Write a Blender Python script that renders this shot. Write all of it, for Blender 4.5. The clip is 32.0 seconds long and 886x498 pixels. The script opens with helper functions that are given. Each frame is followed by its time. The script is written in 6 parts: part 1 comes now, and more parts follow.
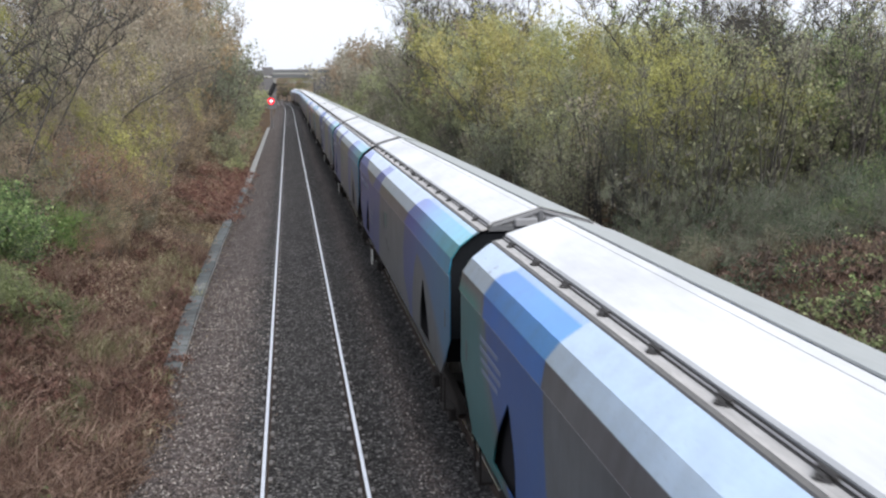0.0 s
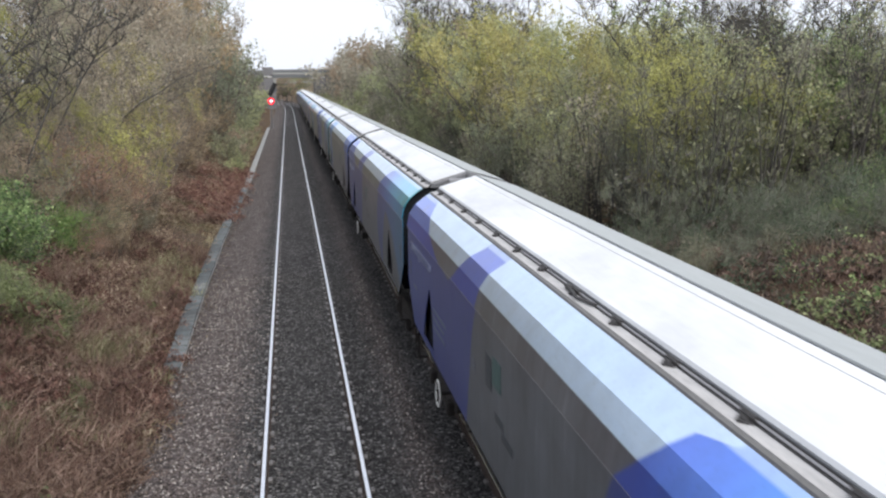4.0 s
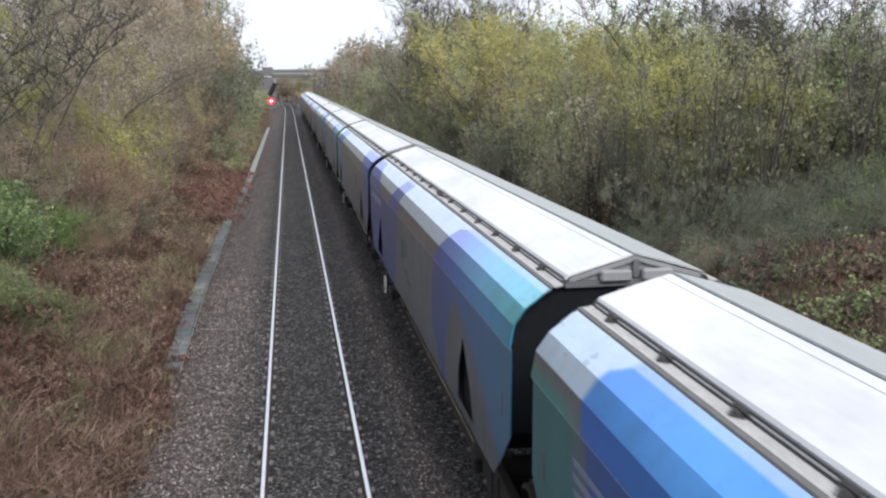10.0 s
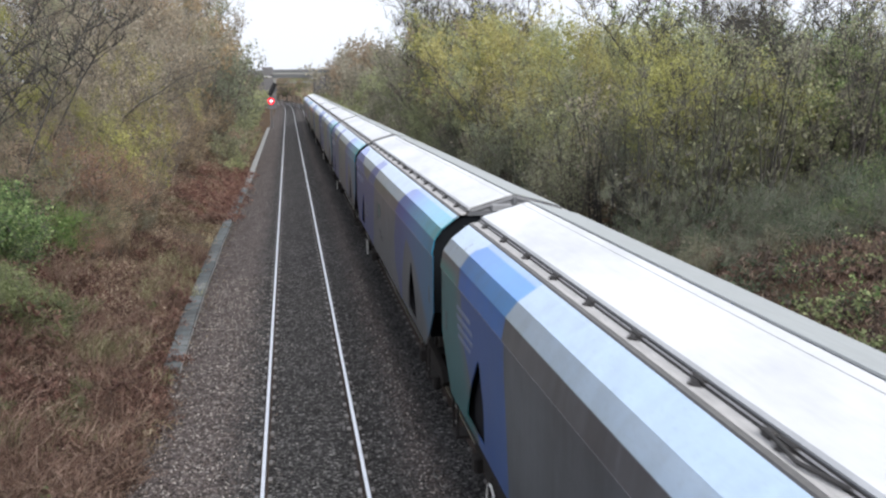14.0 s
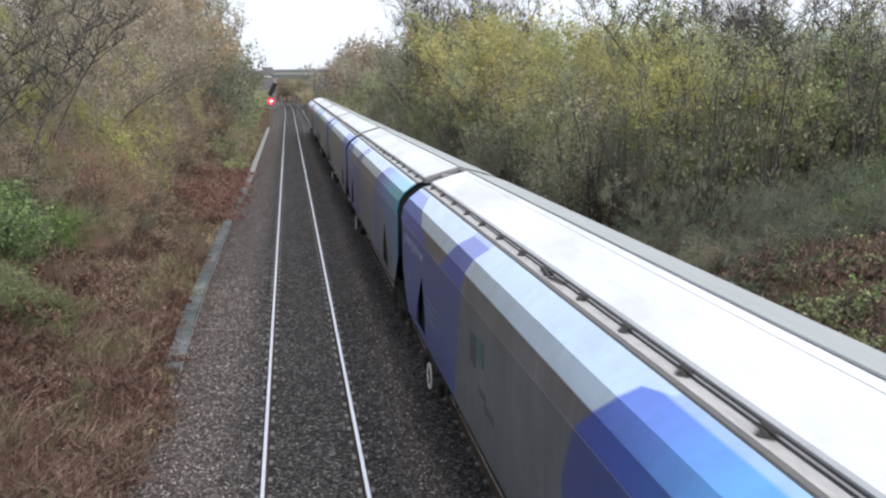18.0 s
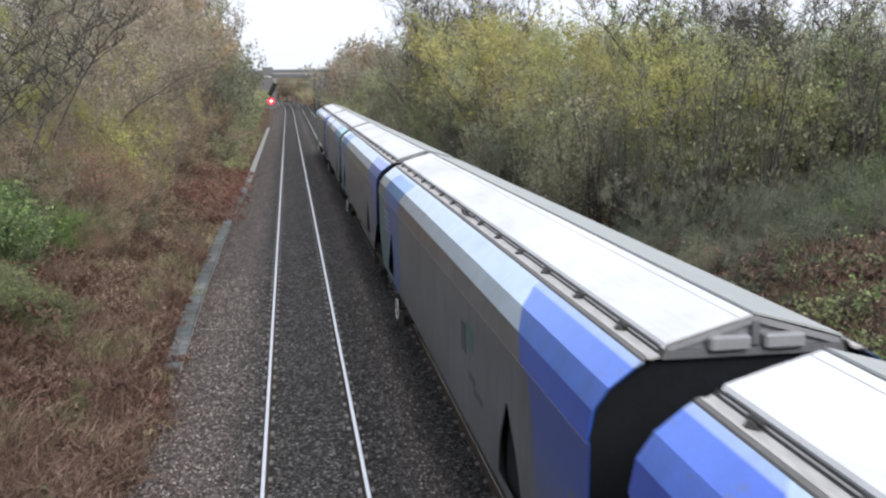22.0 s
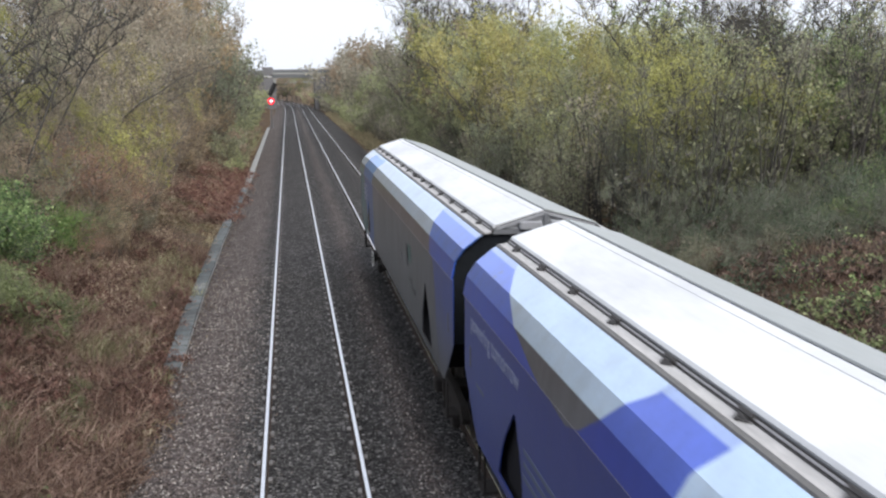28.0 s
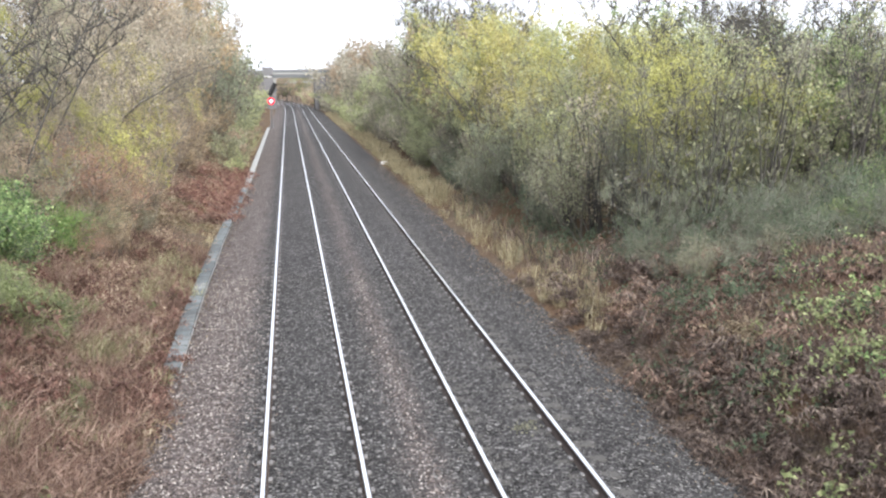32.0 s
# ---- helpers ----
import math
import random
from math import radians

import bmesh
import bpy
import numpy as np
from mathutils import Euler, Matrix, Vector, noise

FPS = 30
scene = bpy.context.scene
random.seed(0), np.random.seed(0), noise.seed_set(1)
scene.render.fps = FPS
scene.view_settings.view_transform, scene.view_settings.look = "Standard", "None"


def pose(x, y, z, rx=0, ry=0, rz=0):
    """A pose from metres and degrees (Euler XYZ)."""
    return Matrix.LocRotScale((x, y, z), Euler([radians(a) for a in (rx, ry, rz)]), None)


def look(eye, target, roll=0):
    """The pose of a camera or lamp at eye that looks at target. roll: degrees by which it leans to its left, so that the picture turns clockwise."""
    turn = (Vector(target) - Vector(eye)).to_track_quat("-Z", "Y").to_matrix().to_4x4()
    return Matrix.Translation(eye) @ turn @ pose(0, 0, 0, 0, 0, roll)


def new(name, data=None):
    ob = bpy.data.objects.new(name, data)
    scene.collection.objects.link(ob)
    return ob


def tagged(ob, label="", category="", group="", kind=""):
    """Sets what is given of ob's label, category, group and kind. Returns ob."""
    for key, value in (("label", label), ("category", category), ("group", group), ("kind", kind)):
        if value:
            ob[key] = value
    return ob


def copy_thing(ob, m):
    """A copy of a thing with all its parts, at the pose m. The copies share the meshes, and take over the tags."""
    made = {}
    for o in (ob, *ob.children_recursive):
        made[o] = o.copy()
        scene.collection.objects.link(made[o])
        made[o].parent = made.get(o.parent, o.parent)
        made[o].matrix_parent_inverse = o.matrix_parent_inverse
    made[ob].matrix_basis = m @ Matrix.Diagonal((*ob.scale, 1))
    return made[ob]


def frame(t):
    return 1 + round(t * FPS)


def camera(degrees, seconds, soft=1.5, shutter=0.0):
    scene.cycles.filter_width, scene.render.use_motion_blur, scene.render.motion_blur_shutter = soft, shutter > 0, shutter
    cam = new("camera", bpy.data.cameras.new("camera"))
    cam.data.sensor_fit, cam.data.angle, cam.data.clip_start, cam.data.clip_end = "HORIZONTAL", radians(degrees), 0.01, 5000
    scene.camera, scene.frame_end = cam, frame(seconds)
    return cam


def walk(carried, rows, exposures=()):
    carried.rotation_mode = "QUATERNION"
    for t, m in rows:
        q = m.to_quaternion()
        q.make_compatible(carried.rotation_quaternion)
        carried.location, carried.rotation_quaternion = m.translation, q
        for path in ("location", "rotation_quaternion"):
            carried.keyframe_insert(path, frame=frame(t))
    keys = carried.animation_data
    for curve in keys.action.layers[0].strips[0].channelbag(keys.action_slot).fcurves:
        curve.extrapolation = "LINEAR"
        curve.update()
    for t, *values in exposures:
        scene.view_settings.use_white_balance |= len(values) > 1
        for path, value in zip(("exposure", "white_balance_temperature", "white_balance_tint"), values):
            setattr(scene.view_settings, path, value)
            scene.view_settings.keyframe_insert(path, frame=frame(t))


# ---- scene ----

# ---- camera -------------------------------------------------------------
cam = camera(49.516, 32.0, soft=2.3, shutter=0.25)
EYE = (-0.199, 0.0, 5.830)
AIM = (1.342, 9.727, 4.101)
STILL = look(EYE, AIM, -0.383)
walk(cam, [(0.0, STILL), (32.0, STILL)],
     exposures=[(0.0, 0.34), (30.5, 0.34), (31.0, 0.37), (31.5, 0.86), (32.0, 1.31)])

# ---- world and sun: a bright overcast afternoon ---------------------------
world = bpy.data.worlds.new("overcast_sky")
scene.world = world
world.use_nodes = True
wn, wl = world.node_tree.nodes, world.node_tree.links
wn.clear()
sky = wn.new("ShaderNodeTexSky")
sky.sky_type = "NISHITA"
sky.sun_disc = False
sky.sun_elevation = radians(36)
sky.sun_rotation = radians(143)
sky.air_density, sky.dust_density = 1.0, 3.0
sky_gain = wn.new("ShaderNodeMix")
sky_gain.data_type, sky_gain.blend_type = "RGBA", "MULTIPLY"
sky_gain.inputs[0].default_value = 1.0
sky_gain.inputs[7].default_value = (0.12, 0.12, 0.12, 1)
clouds = wn.new("ShaderNodeMix")
clouds.data_type = "RGBA"
clouds.inputs[0].default_value = 0.88
clouds.inputs[7].default_value = (0.955, 1.01, 1.135, 1)
wbg = wn.new("ShaderNodeBackground")
wbg.inputs["Strength"].default_value = 0.90
wout = wn.new("ShaderNodeOutputWorld")
wl.new(sky.outputs["Color"], sky_gain.inputs[6])
wl.new(sky_gain.outputs[2], clouds.inputs[6])
wl.new(clouds.outputs[2], wbg.inputs["Color"])
wl.new(wbg.outputs["Background"], wout.inputs["Surface"])

sun_data = bpy.data.lights.new("sun", "SUN")
sun_data.energy, sun_data.angle, sun_data.color = 2.5, radians(30), (1.0, 0.97, 0.93)
sun = new("sun", sun_data)
sun.matrix_basis = look((10, -27, 34), (0, 10, 0))

# ---- the line of the railway ------------------------------------------------
TRACK2 = 3.405          # centre of the second track
BEND_Y, BEND_R = 196.0, 1120.0


def bend(y):
    """How far the line has swung to the left at y."""
    return -max(0.0, y - BEND_Y) ** 2 / (2 * BEND_R)


def smooth(a, b, v):
    k = min(1.0, max(0.0, (v - a) / (b - a)))
    return k * k * (3 - 2 * k)


def ground_z(x, y):
    """Height of the soil: a shallow cutting, its banks bumpy."""
    u = x - bend(y)
    n = noise.noise((x * 0.16, y * 0.16, 0.3)) * 0.5 + noise.noise((x * 0.5, y * 0.5, 4.0)) * 0.18
    if u < -2.9:
        z = -0.42 + 2.2 * smooth(-3.2, -9.0, u) + 1.6 * smooth(-8.0, -20.0, u)
        z += n * smooth(-3.4, -5.0, u)
    elif u > 6.6:
        near = 1.0 - smooth(24.0, 34.0, y)
        z = -0.55 + near * 1.15 * smooth(6.9, 9.2, u) + 0.9 * smooth(8.4, 12.5, u) + 1.7 * smooth(11.0, 26.0, u)
        z += n * smooth(7.2, 9.0, u)
    else:
        z = -0.55
    return z


# ---- materials ---------------------------------------------------------------
def material(name, rough=0.8, metal=0.0, spec=0.3):
    m = bpy.data.materials.new(name)
    m.use_nodes = True
    b = m.node_tree.nodes["Principled BSDF"]
    b.inputs["Roughness"].default_value = rough
    b.inputs["Metallic"].default_value = metal
    b.inputs["Specular IOR Level"].default_value = spec
    return m, m.node_tree.nodes, m.node_tree.links, b


def coords(n, l, scale=(1, 1, 1), kind="Object"):
    tc = n.new("ShaderNodeTexCoord")
    mp = n.new("ShaderNodeMapping")
    mp.inputs["Scale"].default_value = scale
    l.new(tc.outputs[kind], mp.inputs["Vector"])
    return mp.outputs["Vector"]


def noise_tex(n, l, vec, scale, detail=4.0, rough=0.6):
    t = n.new("ShaderNodeTexNoise")
    t.inputs["Scale"].default_value = scale
    t.inputs["Detail"].default_value = detail
    t.inputs["Roughness"].default_value = rough
    l.new(vec, t.inputs["Vector"])
    return t.outputs["Fac"]


def ramp(n, l, fac, stops):
    r = n.new("ShaderNodeValToRGB")
    els = r.color_ramp.elements
    while len(els) < len(stops):
        els.new(0.5)
    for e, (pos, col) in zip(els, stops):
        e.position = pos
        e.color = (*col, 1)
    l.new(fac, r.inputs["Fac"])
    return r.outputs["Color"]


def mix(n, l, fac, a, b, blend="MIX"):
    m = n.new("ShaderNodeMix")
    m.data_type, m.blend_type = "RGBA", blend
    for sock, v in ((0, fac), (6, a), (7, b)):
        if hasattr(v, "is_linked"):
            l.new(v, m.inputs[sock])
        elif sock == 0:
            m.inputs[0].default_value = v
        else:
            m.inputs[sock].default_value = (*v, 1)
    return m.outputs[2]


def calc(n, l, op, a, b=0.0, c=0.0):
    m = n.new("ShaderNodeMath")
    m.operation = op
    for i, v in enumerate((a, b, c)):
        if hasattr(v, "is_linked"):
            l.new(v, m.inputs[i])
        else:
            m.inputs[i].default_value = v
    return m.outputs[0]


def bump(n, l, b, height, strength=0.4, dist=0.02):
    bp = n.new("ShaderNodeBump")
    bp.inputs["Strength"].default_value = strength
    bp.inputs["Distance"].default_value = dist
    l.new(height, bp.inputs["Height"])
    l.new(bp.outputs["Normal"], b.inputs["Normal"])


def plain(name, col, rough=0.7, metal=0.0, vary=0.25, scale=6.0, bumpy=0.15, spec=0.3, stretch=(1, 1, 1)):
    """A weathered surface: its colour, grain and larger stains."""
    m, n, l, b = material(name, rough, metal, spec)
    vec = coords(n, l, stretch)
    fine = noise_tex(n, l, vec, scale * 6, 5)
    big = noise_tex(n, l, vec, scale * 0.5, 3)
    lo = tuple(c * (1 - vary) for c in col)
    hi = tuple(min(1, c * (1 + vary)) for c in col)
    c1 = ramp(n, l, fine, [(0.3, lo), (0.7, hi)])
    c2 = ramp(n, l, big, [(0.35, tuple(c * (1 - vary * 0.7) for c in col)), (0.65, col)])
    l.new(mix(n, l, 0.5, c1, c2), b.inputs["Base Color"])
    if bumpy:
        bump(n, l, b, fine, bumpy, 0.01)
    return m


def leaf_material(name, cols, through_light=0.5, gain=1.35, calm=0.4):
    """Leaves: each one of its own tone, letting some light through."""
    m = bpy.data.materials.new(name)
    m.use_nodes = True
    n, l = m.node_tree.nodes, m.node_tree.links
    n.clear()
    geo = n.new("ShaderNodeNewGeometry")
    info = n.new("ShaderNodeObjectInfo")
    k = len(cols) - 1
    mean = [sum(c[i] for c in cols) / len(cols) for i in range(3)]
    cols = [tuple(min(0.75, max(0.01, q * (1 - calm) + a * calm) * gain) for q, a in zip(c, mean)) for c in cols]
    col = ramp(n, l, geo.outputs["Random Per Island"], [(i / k, c) for i, c in enumerate(cols)])
    vec = coords(n, l)
    patch = noise_tex(n, l, vec, 0.7, 2)
    spray = noise_tex(n, l, vec, 2.6, 2)
    tone = calc(n, l, "MULTIPLY_ADD", patch, 0.9, 0.55)
    tone = calc(n, l, "MULTIPLY", tone, calc(n, l, "MULTIPLY_ADD", spray, 1.1, 0.45))
    own = calc(n, l, "MULTIPLY_ADD", info.outputs["Random"], 0.5, 0.75)
    tone = calc(n, l, "MULTIPLY", tone, own)
    grey = n.new("ShaderNodeCombineColor")
    for i in range(3):
        l.new(tone, grey.inputs[i])
    col = mix(n, l, 1.0, col, grey.outputs[0], "MULTIPLY")
    d = n.new("ShaderNodeBsdfPrincipled")
    d.inputs["Roughness"].default_value = 0.6
    d.inputs["Specular IOR Level"].default_value = 0.25
    t = n.new("ShaderNodeBsdfTranslucent")
    s = n.new("ShaderNodeMixShader")
    s.inputs[0].default_value = through_light
    o = n.new("ShaderNodeOutputMaterial")
    l.new(col, d.inputs["Base Color"])
    l.new(col, t.inputs["Color"])
    l.new(d.outputs[0], s.inputs[1])
    l.new(t.outputs[0], s.inputs[2])
    l.new(s.outputs[0], o.inputs["Surface"])
    return m


def lid_concrete():
    """Old concrete lids: each weathered to its own tone, with lichen and dirt."""
    m, n, l, b = material("trough_concrete", 0.92, spec=0.2)
    vec = coords(n, l)
    info = n.new("ShaderNodeObjectInfo")
    base = ramp(n, l, info.outputs["Random"], [(0.0, (0.095, 0.105, 0.11)), (0.6, (0.14, 0.153, 0.16)), (1.0, (0.19, 0.20, 0.205))])
    big = noise_tex(n, l, vec, 2.2, 5, 0.7)
    fine = noise_tex(n, l, vec, 28, 4)
    col = mix(n, l, 0.9, base, ramp(n, l, big, [(0.32, (0.5, 0.49, 0.44)), (0.55, (1, 1, 1)), (0.8, (1.2, 1.2, 1.18))]), "MULTIPLY")
    col = mix(n, l, 0.5, col, ramp(n, l, fine, [(0.3, (0.6, 0.6, 0.58)), (0.7, (1.2, 1.2, 1.2))]), "MULTIPLY")
    l.new(col, b.inputs["Base Color"])
    bump(n, l, b, fine, 0.4, 0.01)
    return m


LEAF_YELLOWGREEN = leaf_material("leaves_yellow_green", [(0.135, 0.145, 0.055), (0.25, 0.25, 0.085), (0.36, 0.345, 0.115), (0.50, 0.475, 0.19)], gain=1.5, calm=0.5)
LEAF_OLIVE = leaf_material("leaves_olive", [(0.09, 0.102, 0.06), (0.16, 0.175, 0.098), (0.235, 0.248, 0.135), (0.39, 0.395, 0.22)], gain=1.84, calm=0.55)
LEAF_GREEN = leaf_material("leaves_green", [(0.04, 0.075, 0.03), (0.08, 0.13, 0.05), (0.15, 0.205, 0.075), (0.30, 0.33, 0.14)], gain=2.03)
LEAF_FRESH = leaf_material("leaves_fresh_green", [(0.05, 0.09, 0.028), (0.085, 0.15, 0.045), (0.135, 0.21, 0.065), (0.24, 0.31, 0.12)], gain=1.65)
LEAF_BRAMBLE = leaf_material("bramble_leaves_yellowing", [(0.065, 0.085, 0.045), (0.125, 0.155, 0.075), (0.195, 0.235, 0.11), (0.33, 0.355, 0.18)], gain=1.0)
LEAF_HOLLY = leaf_material("leaves_cool_green", [(0.045, 0.075, 0.034), (0.085, 0.14, 0.06), (0.15, 0.215, 0.085), (0.31, 0.37, 0.17)], gain=1.5, calm=0.1)
# duller leaves: the shade at the thicket's foot is put into the colour
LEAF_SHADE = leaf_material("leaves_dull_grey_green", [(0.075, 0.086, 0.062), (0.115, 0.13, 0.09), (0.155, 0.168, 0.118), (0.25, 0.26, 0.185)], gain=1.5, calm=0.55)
LEAF_DARK = leaf_material("leaves_ivy_green", [(0.045, 0.07, 0.045), (0.085, 0.12, 0.075), (0.13, 0.17, 0.105), (0.24, 0.27, 0.18)], gain=1.1)
LEAF_GOLD = leaf_material("leaves_gold", [(0.23, 0.205, 0.075), (0.35, 0.315, 0.115), (0.45, 0.41, 0.16), (0.57, 0.53, 0.27)], gain=1.2)
LEAF_TAN = leaf_material("leaves_tan_brown", [(0.14, 0.108, 0.078), (0.205, 0.158, 0.114), (0.27, 0.21, 0.153), (0.37, 0.305, 0.225)], gain=1.6, calm=0.6)
LEAF_ORANGE = leaf_material("leaves_orange_brown", [(0.15, 0.108, 0.064), (0.24, 0.175, 0.102), (0.33, 0.245, 0.145), (0.45, 0.36, 0.23)], gain=1.5)
LEAF_PALE_TAN = leaf_material("leaves_pale_tan", [(0.17, 0.125, 0.08), (0.28, 0.213, 0.135), (0.40, 0.31, 0.20), (0.50, 0.42, 0.30)], gain=1.38)
LEAF_RUSSET = leaf_material("leaves_russet", [(0.15, 0.085, 0.06), (0.25, 0.145, 0.103), (0.34, 0.21, 0.15), (0.46, 0.32, 0.235)], gain=1.25)
LEAF_GREYBROWN = leaf_material("leaves_grey_brown", [(0.135, 0.115, 0.088), (0.205, 0.176, 0.135), (0.285, 0.248, 0.19), (0.41, 0.37, 0.285)], gain=1.6, calm=0.6)
LEAF_DIM = leaf_material("leaves_dull_brown_green", [(0.10, 0.099, 0.065), (0.16, 0.158, 0.105), (0.22, 0.217, 0.145), (0.35, 0.345, 0.24)], gain=1.5, calm=0.55)
# paler, greyer leaves: the haze over distant foliage is put into the colour
LEAF_HAZE_GREY = leaf_material("far_leaves_grey", [(0.16, 0.148, 0.115), (0.22, 0.203, 0.158), (0.29, 0.265, 0.21), (0.36, 0.335, 0.27)], gain=1.45, calm=0.6)
LEAF_HAZE_GREEN = leaf_material("far_leaves_pale_green", [(0.14, 0.155, 0.092), (0.20, 0.22, 0.125), (0.27, 0.285, 0.16), (0.35, 0.36, 0.22)], gain=1.5, calm=0.6)
BRACKEN = leaf_material("dead_bracken", [(0.105, 0.064, 0.049), (0.20, 0.127, 0.098), (0.30, 0.20, 0.156), (0.46, 0.345, 0.275)], 0.3, 0.84, calm=-0.15)
LEAF_SPRAY = leaf_material("leaves_yellow_green_spray", [(0.09, 0.115, 0.055), (0.15, 0.18, 0.085), (0.22, 0.25, 0.12), (0.35, 0.37, 0.20)], gain=1.15, calm=0.2)
BRACKEN_FOX = leaf_material("dead_bracken_fox_red", [(0.065, 0.033, 0.027), (0.135, 0.07, 0.055), (0.21, 0.116, 0.092), (0.34, 0.21, 0.165)], 0.3, 1.0, calm=-0.15)
GRASS_OLIVE = leaf_material("faded_grass_blades", [(0.10, 0.105, 0.055), (0.18, 0.18, 0.095), (0.27, 0.26, 0.15), (0.38, 0.36, 0.23)], 0.25, 1.0, calm=-0.15)
BRACKEN_GREY = leaf_material("old_bracken_grey_brown", [(0.055, 0.04, 0.035), (0.105, 0.078, 0.066), (0.165, 0.125, 0.105), (0.28, 0.225, 0.185)], 0.25, 0.8, calm=-0.15)
BRACKEN_RED = leaf_material("dead_bracken_deep_red", [(0.07, 0.045, 0.035), (0.13, 0.086, 0.067), (0.20, 0.135, 0.105), (0.33, 0.24, 0.185)], 0.3, 0.82, calm=-0.15)
BRACKEN_TAN = leaf_material("withered_bracken_tan", [(0.13, 0.10, 0.065), (0.22, 0.17, 0.11), (0.32, 0.255, 0.17), (0.46, 0.39, 0.28)], 0.3, 0.95, calm=-0.15)
STRAW = leaf_material("dry_grass_blades", [(0.17, 0.14, 0.085), (0.28, 0.235, 0.145), (0.38, 0.33, 0.21), (0.46, 0.42, 0.29)], 0.25, 1.12, calm=-0.15)
LITTER = leaf_material("fallen_leaves_mix", [(0.06, 0.045, 0.035), (0.12, 0.088, 0.065), (0.19, 0.145, 0.105), (0.34, 0.28, 0.21)], 0.1, 1.0, calm=-0.15)
BARK = plain("bark_grey_brown", (0.165, 0.152, 0.13), 0.9, vary=0.4, scale=5)
TWIG = plain("twig_bark_grey", (0.19, 0.178, 0.158), 0.9, vary=0.35, scale=8)
DARK_BARK = plain("bark_dark", (0.075, 0.07, 0.062), 0.9, vary=0.35, scale=5)
BIRCH_BARK = plain("birch_bark_pale", (0.50, 0.47, 0.42), 0.8, vary=0.45, scale=4, stretch=(1, 1, 0.3))
CONCRETE = plain("weathered_concrete", (0.29, 0.295, 0.29), 0.9, vary=0.25, scale=3)
SLEEPER = plain("sleeper_concrete", (0.068, 0.064, 0.06), 0.9, vary=0.3, scale=3)
RUST = plain("rail_rust", (0.055, 0.041, 0.035), 0.85, vary=0.35, scale=9)
POLISHED = plain("rail_head_steel", (0.80, 0.81, 0.84), 0.28, 1.0, vary=0.08, scale=2, bumpy=0.02, stretch=(4, 0.3, 1))
CLIP = plain("clip_grey_steel", (0.20, 0.19, 0.185), 0.5, 0.5, vary=0.25, scale=9)
BLACK = plain("black_paint", (0.02, 0.02, 0.022), 0.6, vary=0.3, scale=4)
END_STEEL = plain("near_black_end_steel", (0.011, 0.013, 0.016), 0.9, vary=0.35, scale=3, spec=0.12)
# near-black: the shade inside the hopper is put into this colour
INTERIOR = plain("shade_black_steel", (0.008, 0.008, 0.011), 0.95, vary=0.35, scale=3)
UNDER = plain("grimy_underframe_steel", (0.032, 0.028, 0.026), 0.85, vary=0.4, scale=6)
WHEEL = plain("worn_wheel_steel", (0.16, 0.145, 0.13), 0.55, 0.6, vary=0.3, scale=6)
GUTTER = plain("dusty_roof_edge_paint", (0.44, 0.43, 0.425), 0.6, vary=0.3, scale=3, stretch=(1, 0.25, 1))
LIP = plain("worn_lip_steel", (0.17, 0.165, 0.16), 0.65, vary=0.3, scale=5)
GREY_FITTING = plain("grey_fitting_paint", (0.26, 0.265, 0.28), 0.5, vary=0.2, scale=4)
DARK_FITTING = plain("dark_hinge_steel", (0.06, 0.057, 0.056), 0.6, 0.2, vary=0.35, scale=9)
TUBE = plain("galvanised_tube", (0.42, 0.41, 0.42), 0.4, 0.7, vary=0.2, scale=9)
WHITE_PAINT = plain("white_paint_chipped", (0.72, 0.71, 0.68), 0.6, vary=0.15, scale=5)
LETTER = plain("pale_lettering_paint", (0.30, 0.33, 0.44), 0.5, vary=0.1, scale=5, bumpy=0)
LETTER_FAINT = plain("faint_lettering_paint", (0.105, 0.13, 0.19), 0.5, vary=0.1, scale=5, bumpy=0)
LETTER_SOFT = plain("dusty_lettering_paint", (0.20, 0.235, 0.33), 0.5, vary=0.3, scale=5, bumpy=0)
EMBLEM = plain("faded_teal_emblem_paint", (0.075, 0.13, 0.122), 0.5, vary=0.5, scale=3, bumpy=0, stretch=(1, 2, 0.3))
EMBLEM_DARK = plain("dark_emblem_paint", (0.062, 0.068, 0.075), 0.5, vary=0.5, scale=5, bumpy=0, stretch=(1, 2, 0.3))
EMBLEM_PALE = plain("pale_emblem_paint", (0.13, 0.14, 0.155), 0.5, vary=0.4, scale=5, bumpy=0)
SEAM = plain("dusty_cover_seam", (0.50, 0.49, 0.48), 0.6, vary=0.3, scale=3)
PALE_EDGE = plain("pale_seam_edge", (0.42, 0.43, 0.45), 0.4, vary=0.35, scale=3, stretch=(1, 0.4, 1))
DARK_GREY = plain("dark_grey_fitting", (0.13, 0.135, 0.145), 0.55, vary=0.2, scale=4)
TROUGH = lid_concrete()
BRIDGE_STONE = plain("bridge_blue_brick", (0.165, 0.162, 0.168), 0.9, vary=0.3, scale=1.2)
BRIDGE_PALE = plain("bridge_pale_concrete", (0.30, 0.30, 0.29), 0.9, vary=0.2, scale=0.8)
BRIDGE_GIRDER = plain("bridge_girder_grey", (0.13, 0.135, 0.14), 0.8, vary=0.2, scale=1.0)


def red_lamp():
    m, n, l, b = material("red_signal_light", 0.3)
    b.inputs["Base Color"].default_value = (0.7, 0.02, 0.03, 1)
    b.inputs["Emission Color"].default_value = (1.0, 0.012, 0.035, 1)
    b.inputs["Emission Strength"].default_value = 1.4
    return m


def red_core():
    m, n, l, b = material("red_signal_light_core", 0.3)
    b.inputs["Emission Color"].default_value = (1.0, 0.62, 0.66, 1)
    b.inputs["Emission Strength"].default_value = 3.0
    return m


